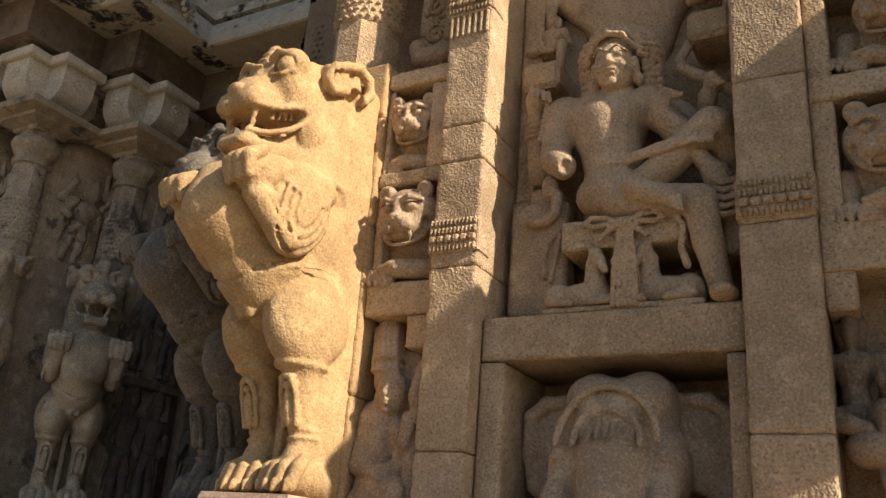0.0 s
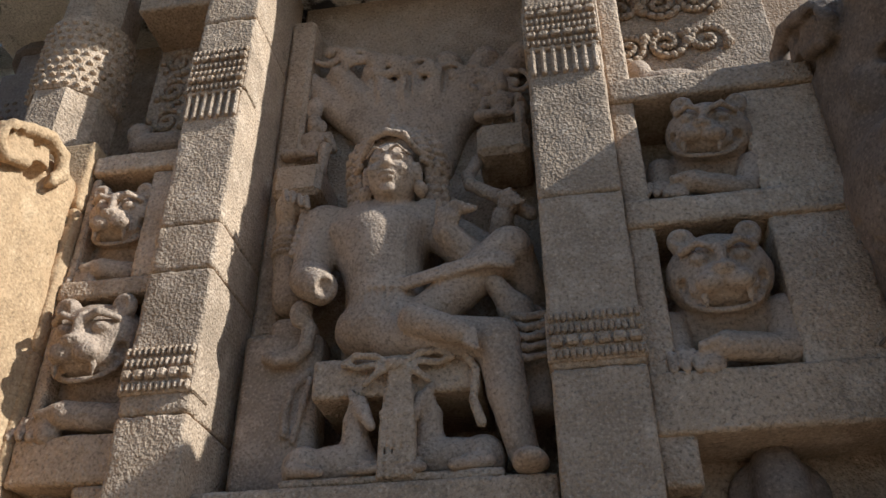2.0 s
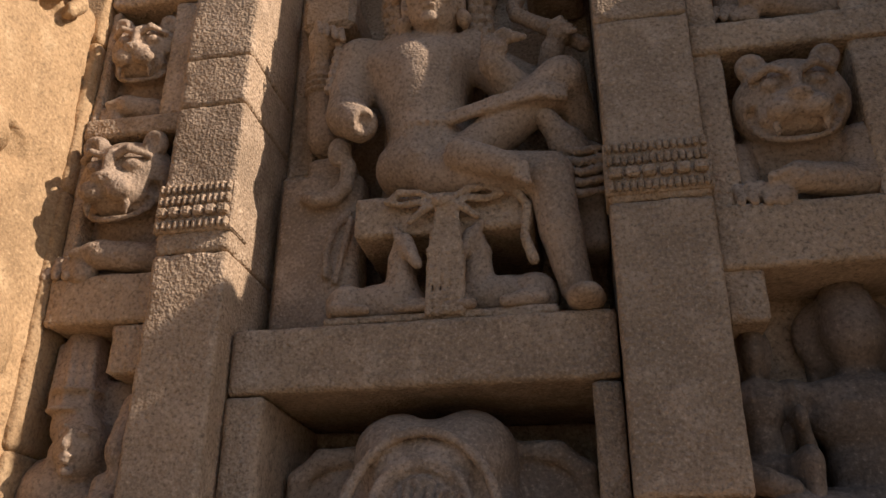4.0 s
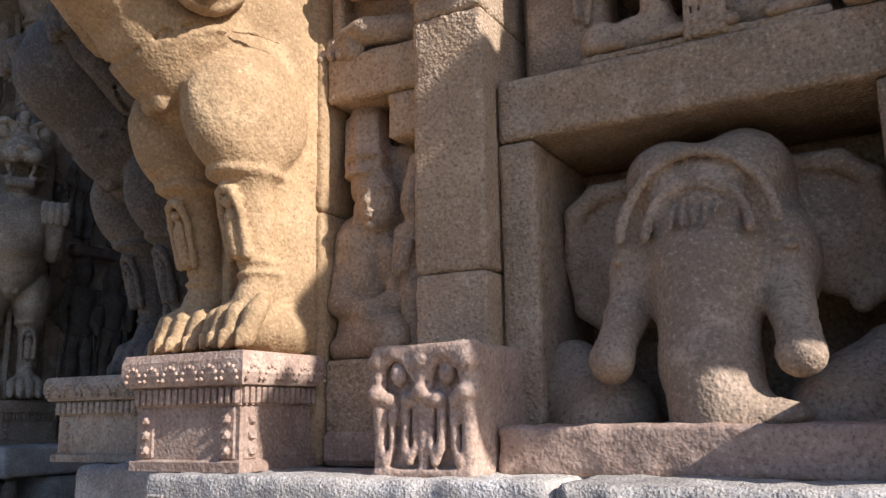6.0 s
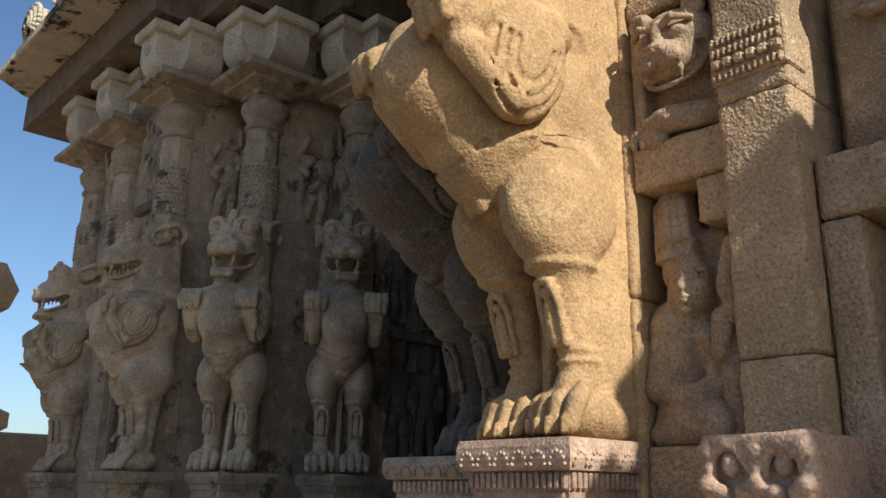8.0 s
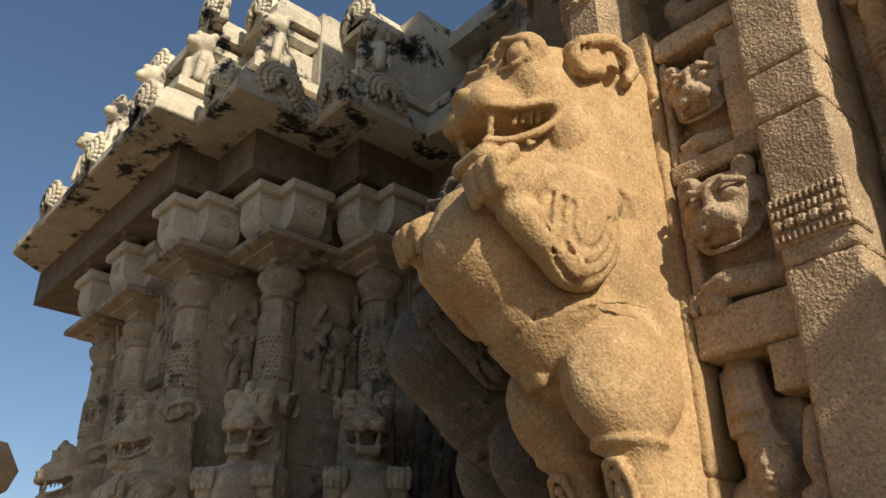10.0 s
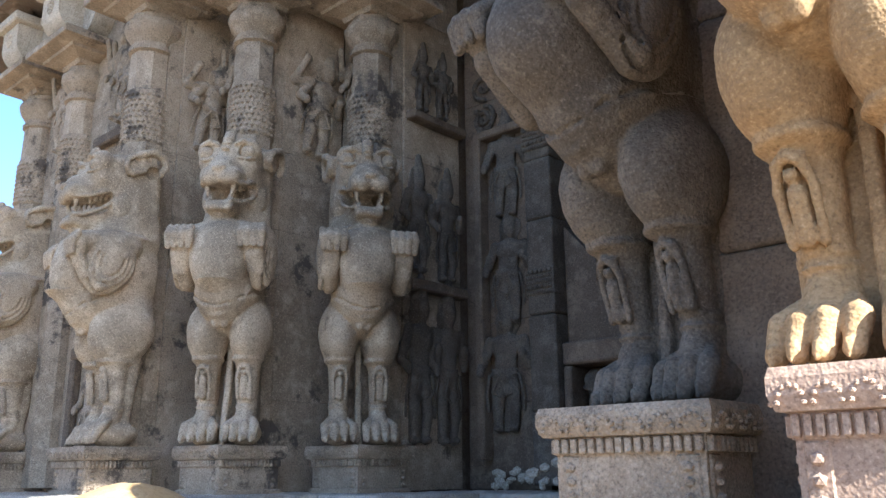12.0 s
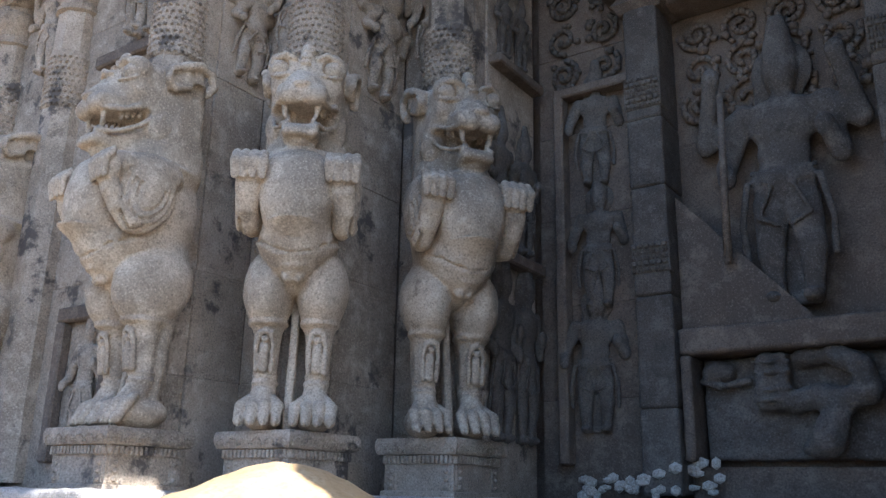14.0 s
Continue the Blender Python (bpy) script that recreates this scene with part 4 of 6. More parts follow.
    for v in ob.data.vertices:  # the head bows forward
        if v.co.z > 3.13 and abs(v.co.x - hx) < 0.19:
            v.co.y -= 0.30 * (v.co.z - 3.13) * min(1.0, (0.19 - abs(v.co.x - hx)) / 0.03)
            v.co.z = 3.13 + (v.co.z - 3.13) * 0.86
    return tagged(ob, "weathered sandstone seated figure with braided hair and raised knee", "statue")


seated_figure()

# rearing snake and small beast beside the seat
cl = Clay(0.012)
slab(cl, (0.165, 0.27, 2.70), (0.07, 0.05, 0.11), 0.04)
rope(cl, [(0.12, 0.20, 2.655), (0.15, 0.185, 2.635), (0.20, 0.185, 2.640), (0.235, 0.18, 2.67), (0.24, 0.18, 2.73), (0.215, 0.17, 2.775)], 0.021, 0.005)
ball(cl, (0.215, 0.17, 2.775), (0.034, 0.022, 0.045), k=0.006)
rope(cl, [(0.24, 0.20, 2.60), (0.20, 0.20, 2.55), (0.185, 0.20, 2.48), (0.19, 0.20, 2.42)], 0.011, 0.004)
rope(cl, [(0.25, 0.20, 2.58), (0.235, 0.20, 2.50), (0.215, 0.20, 2.40)], 0.009, 0.004)
slab(cl, (0.15, 0.27, 2.50), (0.12, 0.06, 0.24), 0.03)
tagged(sculpt("snake_carving", cl, CARVED, 0.006), "coiled snake carved on the niche flank", "carving")
cl = Clay(0.012)
rod(cl, (0.885, 0.18, 2.62), (0.84, 0.16, 2.72), 0.055, 0.05)
rod(cl, (0.84, 0.16, 2.72), (0.795, 0.13, 2.78), 0.04, 0.03)
ball(cl, (0.782, 0.115, 2.79), (0.025, 0.025, 0.022))
rod(cl, (0.80, 0.125, 2.80), (0.795, 0.12, 2.84), 0.014, 0.006, 0.004)
for k in range(5):
    rope(cl, [(0.84, 0.115, 2.68 - 0.03 * k), (0.87, 0.105, 2.665 - 0.03 * k), (0.92, 0.12, 2.68 - 0.03 * k)], 0.010, 0.004)
slab(cl, (0.885, 0.23, 2.58), (0.045, 0.07, 0.16), 0.03)
tagged(sculpt("beast_carving", cl, CARVED, 0.006), "small carved beast crouching beside the raised knee", "carving")

stool = thing("stone_seat", "carved stone seat with knotted sash and crouching deer", "carving")
worn("seat_slab", 0.285, 0.745, 0.11, 0.42, 2.475, 2.590, SANDSTONE, stool, 0.008, 16)
worn("seat_base", 0.225, 0.80, 0.09, 0.42, 2.234, 2.258, SANDSTONE, stool, 0.008, 10)
cl = Clay(0.008)
slab(cl, (0.53, 0.20, 2.37), (0.045, 0.10, 0.13), 0.01)
for k in range(5):
    rope(cl, [(0.515 + 0.010 * k, 0.085, 2.53), (0.494 + 0.018 * k, 0.090, 2.40), (0.490 + 0.020 * k, 0.088, 2.25)], 0.010, 0.003)
for z in (2.415, 2.405, 2.30, 2.285):
    rope(cl, [(0.487, 0.085, z), (0.573, 0.085, z)], 0.006, 0.003)
for s in (-1, 1):
    rope(cl, [(0.525, 0.088, 2.545), (0.525 + 0.06 * s, 0.085, 2.575), (0.525 + 0.115 * s, 0.092, 2.583), (0.525 + 0.145 * s, 0.095, 2.562), (0.525 + 0.11 * s, 0.092, 2.548), (0.525 + 0.05 * s, 0.088, 2.552)], 0.010, 0.003)
    rope(cl, [(0.525, 0.085, 2.545), (0.525 + 0.05 * s, 0.085, 2.525), (0.525 + 0.085 * s, 0.090, 2.500)], 0.010, 0.003)
    rope(cl, [(0.525, 0.085, 2.54), (0.525 + 0.045 * s, 0.085, 2.545), (0.525 + 0.06 * s, 0.085, 2.52)], 0.008, 0.003)
ball(cl, (0.525, 0.080, 2.545), (0.030, 0.022, 0.022), k=0.004)
rope(cl, [(0.70, 0.10, 2.58), (0.735, 0.095, 2.52), (0.725, 0.10, 2.44), (0.745, 0.10, 2.375)], 0.012, 0.003)
sash = sculpt("sash", cl, SANDSTONE, 0.005)
sash.parent = stool


def deer(x, s):
    """A lying deer looking back, its head against the seat."""
    bm = Clay(0.008)
    ball(bm, (x, 0.18, 2.305), (0.125, 0.075, 0.060))
    ball(bm, (x - 0.085 * s, 0.17, 2.305), (0.060, 0.075, 0.060))
    rod(bm, (x + 0.055 * s, 0.16, 2.325), (x + 0.050 * s, 0.14, 2.42), 0.046, 0.030, 0.015)
    rod(bm, (x + 0.050 * s, 0.14, 2.42), (x + 0.062 * s, 0.125, 2.455), 0.030, 0.028)
    rod(bm, (x + 0.062 * s, 0.12, 2.455), (x + 0.105 * s, 0.10, 2.385), 0.027, 0.014, 0.006)
    for q in (-1, 1):
        ball(bm, (x + 0.045 * s, 0.125 + 0.02 * q, 2.478), (0.014, 0.010, 0.026), (0, -20 * s, 0), k=0.004)
    ball(bm, (x + 0.075 * s, 0.098, 2.452), 0.006, k=0.002)
    rod(bm, (x + 0.09 * s, 0.13, 2.285), (x + 0.165 * s, 0.10, 2.275), 0.024, 0.016, 0.005)
    rod(bm, (x + 0.165 * s, 0.10, 2.275), (x + 0.06 * s, 0.085, 2.268), 0.015, 0.012, 0.004)
    rod(bm, (x - 0.10 * s, 0.11, 2.285), (x - 0.02 * s, 0.085, 2.268), 0.022, 0.013, 0.005)
    return tagged(sculpt("deer_statue", bm, CARVED, 0.0055), "small carved sandstone deer lying under the seat", "statue")


deer(0.355, 1)
deer(0.655, -1)


def attendant(x, y, z, h):
    ob = figure("attendant_statue", CARVED, True, 0.0, 2, 0.02, 0.12)
    ob.matrix_basis = pose(x, y, z) @ Matrix.Scale(h, 4)
    return tagged(ob, "small worn sandstone figure on a bracket", "statue")


for x, z in ((0.13, 3.47), (0.82, 3.55)):
    bm = bmesh.new()
    cbox(bm, x - 0.08, x + 0.09, 0.20, 0.42, z - 0.22, z - 0.09, 0.02)
    tagged(part("bracket", bm, SANDSTONE), "rough stone bracket in the niche", "bracket", kind="structure")
    attendant(x, 0.33, z, 0.30)


def scroll_panel(x0, x1, y, z0, z1, r, material, parent, axis="y"):
    """Rows of curls with leaves on a backing slab."""
    bm = bmesh.new()
    nx, nz = max(1, round((x1 - x0) / (2 * r))), max(1, round((z1 - z0) / (2 * r)))
    for i in range(nx):
        for j in range(nz):
            u = x0 + (i + 0.5) * (x1 - x0) / nx
            w = z0 + (j + 0.5) * (z1 - z0) / nz
            c = (u, y, w) if axis == "y" else (y, u, w)
            spiral(bm, c, r * rng.uniform(0.8, 1.0), rng.uniform(1.2, 1.9), r * 0.16, axis, rng.uniform(0, 6.28), rng.choice((-1, 1)))
            for k in range(4):
                a = rng.uniform(0, 6.28)
                d = Vector((math.cos(a) * r * 0.9, 0, math.sin(a) * r * 0.9)) if axis == "y" else Vector((0, math.cos(a) * r * 0.9, math.sin(a) * r * 0.9))
                ell(bm, Vector(c) + d, r * rng.uniform(0.16, 0.3), sub=1)
    return part("foliage_relief", bm, material, parent, "carved scrolling foliage", smooth=True)


# tree behind the head: a trunk flaring into a canopy of scrolling leaves
bm = Clay(0.02)
for k in range(7):
    u = (k - 3) / 3
    rope(bm, [(0.48 + 0.10 * u, 0.415, 3.45), (0.48 + 0.15 * u, 0.405, 3.62), (0.48 + 0.32 * u, 0.385, 3.80), (0.48 + 0.42 * u, 0.385, 3.93)], 0.055, 0.03)
tree_rng = random.Random(11)
for k in range(15):
    x, z = 0.12 + 0.78 * ((k * 0.382) % 1.0), 3.74 + 0.30 * ((k * 0.618) % 1.0)
    if k % 3 == 0:
        ball(bm, (x, 0.335, z), (0.034, 0.022, 0.060), (0, tree_rng.uniform(-40, 40), 0), k=0.004)
    else:
        a0, hd = tree_rng.uniform(0, 6.28), tree_rng.choice((-1, 1))
        rope(bm, [(x + (0.062 - 0.0045 * q) * math.cos(a0 + hd * 0.55 * q), 0.335, z + (0.062 - 0.0045 * q) * math.sin(a0 + hd * 0.55 * q)) for q in range(12)], 0.012, 0.004)
        ball(bm, (x, 0.335, z), (0.018, 0.018, 0.018), k=0.004)
for k in range(3):
    rope(bm, [(0.34 + 0.14 * k, 0.335, 3.86), (0.35 + 0.13 * k, 0.33, 3.74)], 0.012, 0.005, True)
tagged(sculpt("hood_relief", bm, CARVED, 0.0075), "carved sandstone tree canopy above the figure", "relief")


def niche_stack(xs, ledges, back, mirror, label):
    """Square niches one above the other: jambs, ledges and a back."""
    t = tagged(new("niche_stack"), label, "niches", kind="structure")
    x0, x1 = xs
    for z0, z1 in ledges:
        worn("ledge", x0, x1, 0.035, 0.50, z0, z1, SANDSTONE, t)
    bm = bmesh.new()
    cbox(bm, x0, x1, back, 0.50, 1.28, 4.3, 0.004)
    part("back_slab", bm, SANDSTONE, t)
    return t


left_n = niche_stack((-0.50, -0.20), ((2.26, 2.395), (2.815, 2.88), (3.285, 3.36), (1.274, 1.545), (4.06, 4.3)), 0.24, -1, "stack of carved sandstone niches beside the sunlit lion")
for b in ((-0.50, -0.455, 0.05, 0.24, 2.395, 2.815), (-0.50, -0.47, 0.05, 0.24, 2.88, 3.285), (-0.29, -0.20, 0.05, 0.24, 2.88, 3.285), (-0.25, -0.20, 0.08, 0.24, 2.395, 2.815), (-0.31, -0.20, 0.05, 0.24, 2.13, 2.26), (-0.25, -0.20, 0.10, 0.24, 1.545, 2.13)):
    worn("jamb", *b, SANDSTONE, left_n)
right_n = niche_stack((1.16, 1.75), ((2.29, 2.45), (2.875, 2.965), (3.33, 3.42), (1.274, 1.50), (4.06, 4.3)), 0.26, 1, "stack of carved sandstone niches beside the shaded pilaster")
for b in ((1.16, 1.235, 0.05, 0.26, 2.29, 4.06), (1.53, 1.75, 0.05, 0.26, 2.29, 3.33), (1.16, 1.25, 0.05, 0.26, 2.17, 2.30)):
    worn("jamb", *b, SANDSTONE, right_n)

m0 = tagged(mask("lion_carving", CARVED), "small carved lion crouching in a square niche", "carving", "niche lions")
m0.matrix_basis = pose(-0.352, 0.155, 2.405, 17) @ Matrix.Scale(1.1, 4)
copy_thing(m0, pose(-0.385, 0.165, 2.892, 17, 0, 4)).scale = (0.9, 0.9, 0.95)
copy_thing(m0, pose(1.385, 0.15, 2.462, 17, 0, -4)).scale = (1.05, 1.05, 1.05)
copy_thing(m0, pose(1.39, 0.15, 2.98, 17, 14, -12)).scale = (0.95, 0.95, 0.9)
scroll_panel(-0.47, -0.22, 0.235, 3.60, 4.06, 0.075, SANDSTONE, left_n)
scroll_panel(1.2, 1.6, 0.25, 3.66, 4.06, 0.08, SANDSTONE, right_n)
for x in (-0.36, 1.38):
    bm = Clay(0.015)
    for k in range(6):
        limb(bm, (x - 0.10 + 0.04 * k, 0.20, 3.37), (x - 0.10 + 0.04 * k, 0.20, 3.46), 0.016, 0.014, 8)
    ell(bm, (x - 0.02, 0.19, 3.52), (0.12, 0.05, 0.045))
    ell(bm, (x - 0.1, 0.18, 3.57), (0.045, 0.04, 0.05))
    tagged(sculpt("animal_carving", bm, CARVED, 0.009), "row of small worn animal carvings on a ledge", "carving")

cl = Clay(0.018)
rod(cl, (-0.435, 0.155, 2.24), (-0.40, 0.12, 2.02), 0.056, 0.062)
for k in range(5):
    rope(cl, [(-0.479 + 0.022 * k, 0.118 - 0.009 * (2 - abs(k - 2)), 2.23), (-0.455 + 0.025 * k, 0.082 - 0.010 * (2 - abs(k - 2)), 2.06)], 0.0125, 0.003)
for z in (2.05, 2.10):
    ball(cl, (-0.405, 0.105, z), (0.068, 0.07, 0.011), k=0.004)
ball(cl, (-0.36, 0.09, 1.965), (0.058, 0.062, 0.082), k=0.01)
rod(cl, (-0.352, 0.028, 1.985), (-0.350, 0.014, 1.955), 0.006, 0.011, 0.004)
for u in (-0.022, 0.030):
    ball(cl, (-0.354 + u, 0.024, 1.985), (0.017, 0.010, 0.009), k=0.004, cut=True)
    ball(cl, (-0.354 + u, 0.038, 1.984), (0.015, 0.010, 0.007), k=0.002)
    rope(cl, [(-0.352 + u * 0.3, 0.028, 1.999), (-0.354 + u, 0.030, 2.006), (-0.356 + u * 1.9, 0.05, 1.998)], 0.004, 0.004)
ball(cl, (-0.352, 0.024, 1.931), (0.020, 0.012, 0.006), k=0.002)
ball(cl, (-0.352, 0.026, 1.918), (0.016, 0.012, 0.006), k=0.002)
ball(cl, (-0.352, 0.038, 1.895), (0.018, 0.016, 0.013), k=0.006)
ball(cl, (-0.415, 0.08, 1.94), (0.016, 0.024, 0.045), k=0.004)
ball(cl, (-0.37, 0.15, 1.95), (0.09, 0.06, 0.10))
rod(cl, (-0.43, 0.15, 1.86), (-0.40, 0.16, 1.66), 0.10, 0.085)
rod(cl, (-0.47, 0.12, 1.85), (-0.47, 0.08, 1.70), 0.048, 0.042, 0.012)
rod(cl, (-0.47, 0.08, 1.70), (-0.36, 0.05, 1.66), 0.04, 0.03, 0.012)
rod(cl, (-0.34, 0.12, 1.84), (-0.29, 0.09, 1.70), 0.042, 0.036, 0.012)
rod(cl, (-0.29, 0.09, 1.70), (-0.36, 0.05, 1.67), 0.034, 0.028, 0.012)
rod(cl, (-0.44, 0.12, 1.62), (-0.30, 0.06, 1.60), 0.065, 0.055)
rod(cl, (-0.30, 0.06, 1.60), (-0.47, 0.08, 1.575), 0.05, 0.036)
slab(cl, (-0.38, 0.20, 1.85), (0.11, 0.06, 0.30), 0.04)
tagged(sculpt("kneeling_statue", cl, CARVED, 0.0075), "worn sandstone kneeling figure with tall headdress", "statue")
cl = Clay(0.014)
rod(cl, (-0.235, 0.10, 2.06), (-0.235, 0.08, 1.98), 0.034, 0.038)
ball(cl, (-0.235, 0.065, 1.945), (0.036, 0.04, 0.05), k=0.008)
rod(cl, (-0.235, 0.09, 1.87), (-0.24, 0.09, 1.72), 0.05, 0.042)
rod(cl, (-0.27, 0.07, 1.87), (-0.265, 0.04, 1.77), 0.026, 0.022, 0.008)
rod(cl, (-0.265, 0.04, 1.77), (-0.235, 0.03, 1.83), 0.022, 0.018, 0.008)
rod(cl, (-0.24, 0.09, 1.72), (-0.25, 0.09, 1.58), 0.048, 0.035)
slab(cl, (-0.225, 0.14, 1.80), (0.03, 0.05, 0.26), 0.02)
tagged(sculpt("attendant_statue", cl, CARVED, 0.0075), "slender worn sandstone figure beside the pilaster", "statue")
# these two figures get the deep niche's shade through darker stone
st = figure("seated_statue", SHADED_BROWN, True, 0.0, 2, 0.012, 0.10)
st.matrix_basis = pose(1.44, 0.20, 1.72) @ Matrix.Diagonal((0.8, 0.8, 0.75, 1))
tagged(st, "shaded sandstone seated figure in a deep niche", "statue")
st = figure("attendant_statue", SHADED_BROWN, True, 0.0, 2, 0.012, 0.06)
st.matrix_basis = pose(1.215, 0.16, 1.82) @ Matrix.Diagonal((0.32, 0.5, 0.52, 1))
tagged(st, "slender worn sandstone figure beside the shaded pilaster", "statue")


def tassel_block(x0, x1, y0, label):
    """A projecting block whose front is carved as hanging loops."""
    t = thing("carved_block", label, "carved block", "carved blocks")
    worn("body", x0 + 0.002, x1 - 0.002, y0 + 0.055, 0.10, 1.265, 1.552, RED_STONE, t, 0.009, 12, 0.0006)
    cl = Clay(0.008)
    m = max(2, round((x1 - x0) / 0.12))
    w = (x1 - x0) / m
    slab(cl, ((x0 + x1) / 2, y0 + 0.060, 1.408), ((x1 - x0) / 2, 0.022, 0.143), 0.012)
    slab(cl, ((x0 + x1) / 2, y0 + 0.035, 1.535), ((x1 - x0) / 2, 0.035, 0.016), 0.012)
    slab(cl, ((x0 + x1) / 2, y0 + 0.040, 1.275), ((x1 - x0) / 2, 0.030, 0.012), 0.008)
    for j in range(m + 1):
        x = min(max(x0 + j * w, x0 + 0.014), x1 - 0.014)
        rod(cl, (x, y0 + 0.026, 1.53), (x, y0 + 0.030, 1.285), 0.019, 0.015, 0.006)
        ball(cl, (x, y0 + 0.018, 1.445), (0.024, 0.022, 0.020), k=0.005)
        ball(cl, (x, y0 + 0.020, 1.515), (0.030, 0.024, 0.024), k=0.005)
    for j in range(m):
        x = x0 + (j + 0.5) * w
        rope(cl, [(x - 0.45 * w, y0 + 0.03, 1.47), (x - 0.25 * w, y0 + 0.02, 1.515), (x, y0 + 0.014, 1.53), (x + 0.25 * w, y0 + 0.02, 1.515), (x + 0.45 * w, y0 + 0.03, 1.47)], 0.015, 0.006)
        ball(cl, (x, y0 + 0.028, 1.488), (0.020, 0.022, 0.030), k=0.005)
        for s in (-1, 1):
            u = x + 0.245 * w * s
            rope(cl, [(u - 0.013, y0 + 0.030, 1.425), (u - 0.013, y0 + 0.024, 1.33), (u, y0 + 0.020, 1.300), (u + 0.013, y0 + 0.024, 1.33), (u + 0.013, y0 + 0.030, 1.425)], 0.0105, 0.004)
            ball(cl, (u, y0 + 0.026, 1.432), (0.024, 0.020, 0.018), k=0.005)
    ob = sculpt("loop_carving", cl, RED_STONE, 0.0055, wear=0.0014)
    ob.parent = t
    return t


tassel_block(-0.19, 0.055, -0.22, "reddish stone block carved with hanging loops, sunlit")
tassel_block(0.885, 1.25, -0.22, "reddish stone block carved with hanging loops below the pilaster")
bm = bmesh.new()
cbox(bm, -0.50, -0.192, 0.02, 0.3, 1.274, 1.36, 0.015)
tagged(part("base_beam", bm, RED_STONE), "plain reddish stone base beam beside the lion", "beam", kind="structure")

# ---- piers, pedestals and lions ----
def pedestal(x, y, w, z0, z1, material, label, rz=0.0):
    """A square lion pedestal: panelled base, fluted neck and a lotus lip."""
    t = thing("pedestal", label, "pedestal", "lion pedestals", (x, y, 0), rz)
    h, d = w / 2, z1 - z0
    bm = bmesh.new()
    square_profile(bm, ((h * 0.90, z0), (h * 0.90, z0 + d * 0.08), (h * 0.84, z0 + d * 0.1), (h * 0.84, z0 + d * 0.55)))
    part("base", bm, material, t)
    bm = bmesh.new()
    for a in range(4):
        m = Matrix.Rotation(a * math.pi / 2, 4, "Z")
        for s in (-1, 1):
            cbox(bm, s * h * 0.66 - h * 0.12, s * h * 0.66 + h * 0.12, -h * 0.86, -h * 0.80, z0 + d * 0.10, z0 + d * 0.54, 0.004, m)
            for k in range(3):
                ell(bm, m @ Vector((s * h * 0.66, -h * 0.86, z0 + d * (0.17 + 0.13 * k))), (h * 0.07, h * 0.07, d * 0.05), sub=1)
        cnt = 16
        for k in range(cnt):
            x_ = (k - (cnt - 1) / 2) * (h * 1.72 / cnt)
            cbox(bm, x_ - h * 0.036, x_ + h * 0.036, -h * 0.92, -h * 0.82, z0 + d * 0.56, z0 + d * 0.70, 0.003, m)
    tagged(part("fluting", bm, material, t), kind="stuff")
    bm = bmesh.new()
    square_profile(bm, ((h * 0.86, z0 + d * 0.55), (h * 0.86, z0 + d * 0.71), (h * 0.95, z0 + d * 0.72), (h * 1.0, z0 + d * 0.82), (h * 1.0, z0 + d * 0.93), (h * 0.97, z1), ))
    for a in range(4):
        m = Matrix.Rotation(a * math.pi / 2, 4, "Z")
        cnt = 6
        for k in range(cnt):
            x_ = (k - (cnt - 1) / 2) * (h * 1.9 / cnt)
            for q in range(7):
                an = math.pi * q / 6
                ell(bm, m @ Vector((x_ + h * 0.12 * math.cos(an), -h * 1.0, z0 + d * (0.77 + 0.11 * math.sin(an)))), h * 0.03, sub=1)
    part("lip", bm, material, t)
    return t


def octagon_pillar(x, y, z0, z1, material, label, r=0.145):
    t = thing("pillar", label, "pillar", "lion pillars", (x, y, 0))
    bm = bmesh.new()
    spin(bm, ((r, z0), (r, z1 - 0.86)), 8)
    part("lower_shaft", bm, material, t)
    bm = bmesh.new()
    spin(bm, ((r * 0.97, z1 - 0.86), (r * 1.02, z1 - 0.85), (r * 1.02, z1 - 0.50), (r * 0.97, z1 - 0.49)), 16)
    for j in range(9):
        zz = z1 - 0.84 + 0.038 * j
        for k in range(26):
            a = 2 * math.pi * (k + 0.5 * (j % 2)) / 26
            if math.sin(a) < 0.6:
                ell(bm, (r * 1.02 * math.cos(a), r * 1.02 * math.sin(a), zz), (0.013, 0.013, 0.012), sub=1)
    part("carved_band", bm, material, t)
    bm = bmesh.new()
    spin(bm, ((r * 0.95, z1 - 0.50), (r * 0.92, z1 - 0.20)), 8)
    part("upper_shaft", bm, material, t)
    bm = bmesh.new()
    spin(bm, ((r * 0.92, z1 - 0.22), (r * 1.06, z1 - 0.21), (r * 1.06, z1 - 0.185), (r * 0.94, z1 - 0.175), (r * 0.94, z1 - 0.15), (r * 1.10, z1 - 0.115), (r * 1.25, z1 - 0.085), (r * 1.33, z1 - 0.05), (r * 1.33, z1 - 0.025), (r * 1.24, z1 + 0.0), (r * 1.04, z1 + 0.02), (r * 1.0, z1 + 0.06)), 16)
    part("cushion", bm, material, t)
    bm = bmesh.new()
    square_profile(bm, ((r * 0.95, z1 + 0.055), (r * 1.05, z1 + 0.085), (r * 1.55, z1 + 0.11), (r * 1.75, z1 + 0.115), (r * 1.78, z1 + 0.14), (r * 2.40, z1 + 0.155), (r * 2.46, z1 + 0.16), (r * 2.46, z1 + 0.205), (r * 2.36, z1 + 0.22)))
    part("abacus", bm, material, t)
    return t


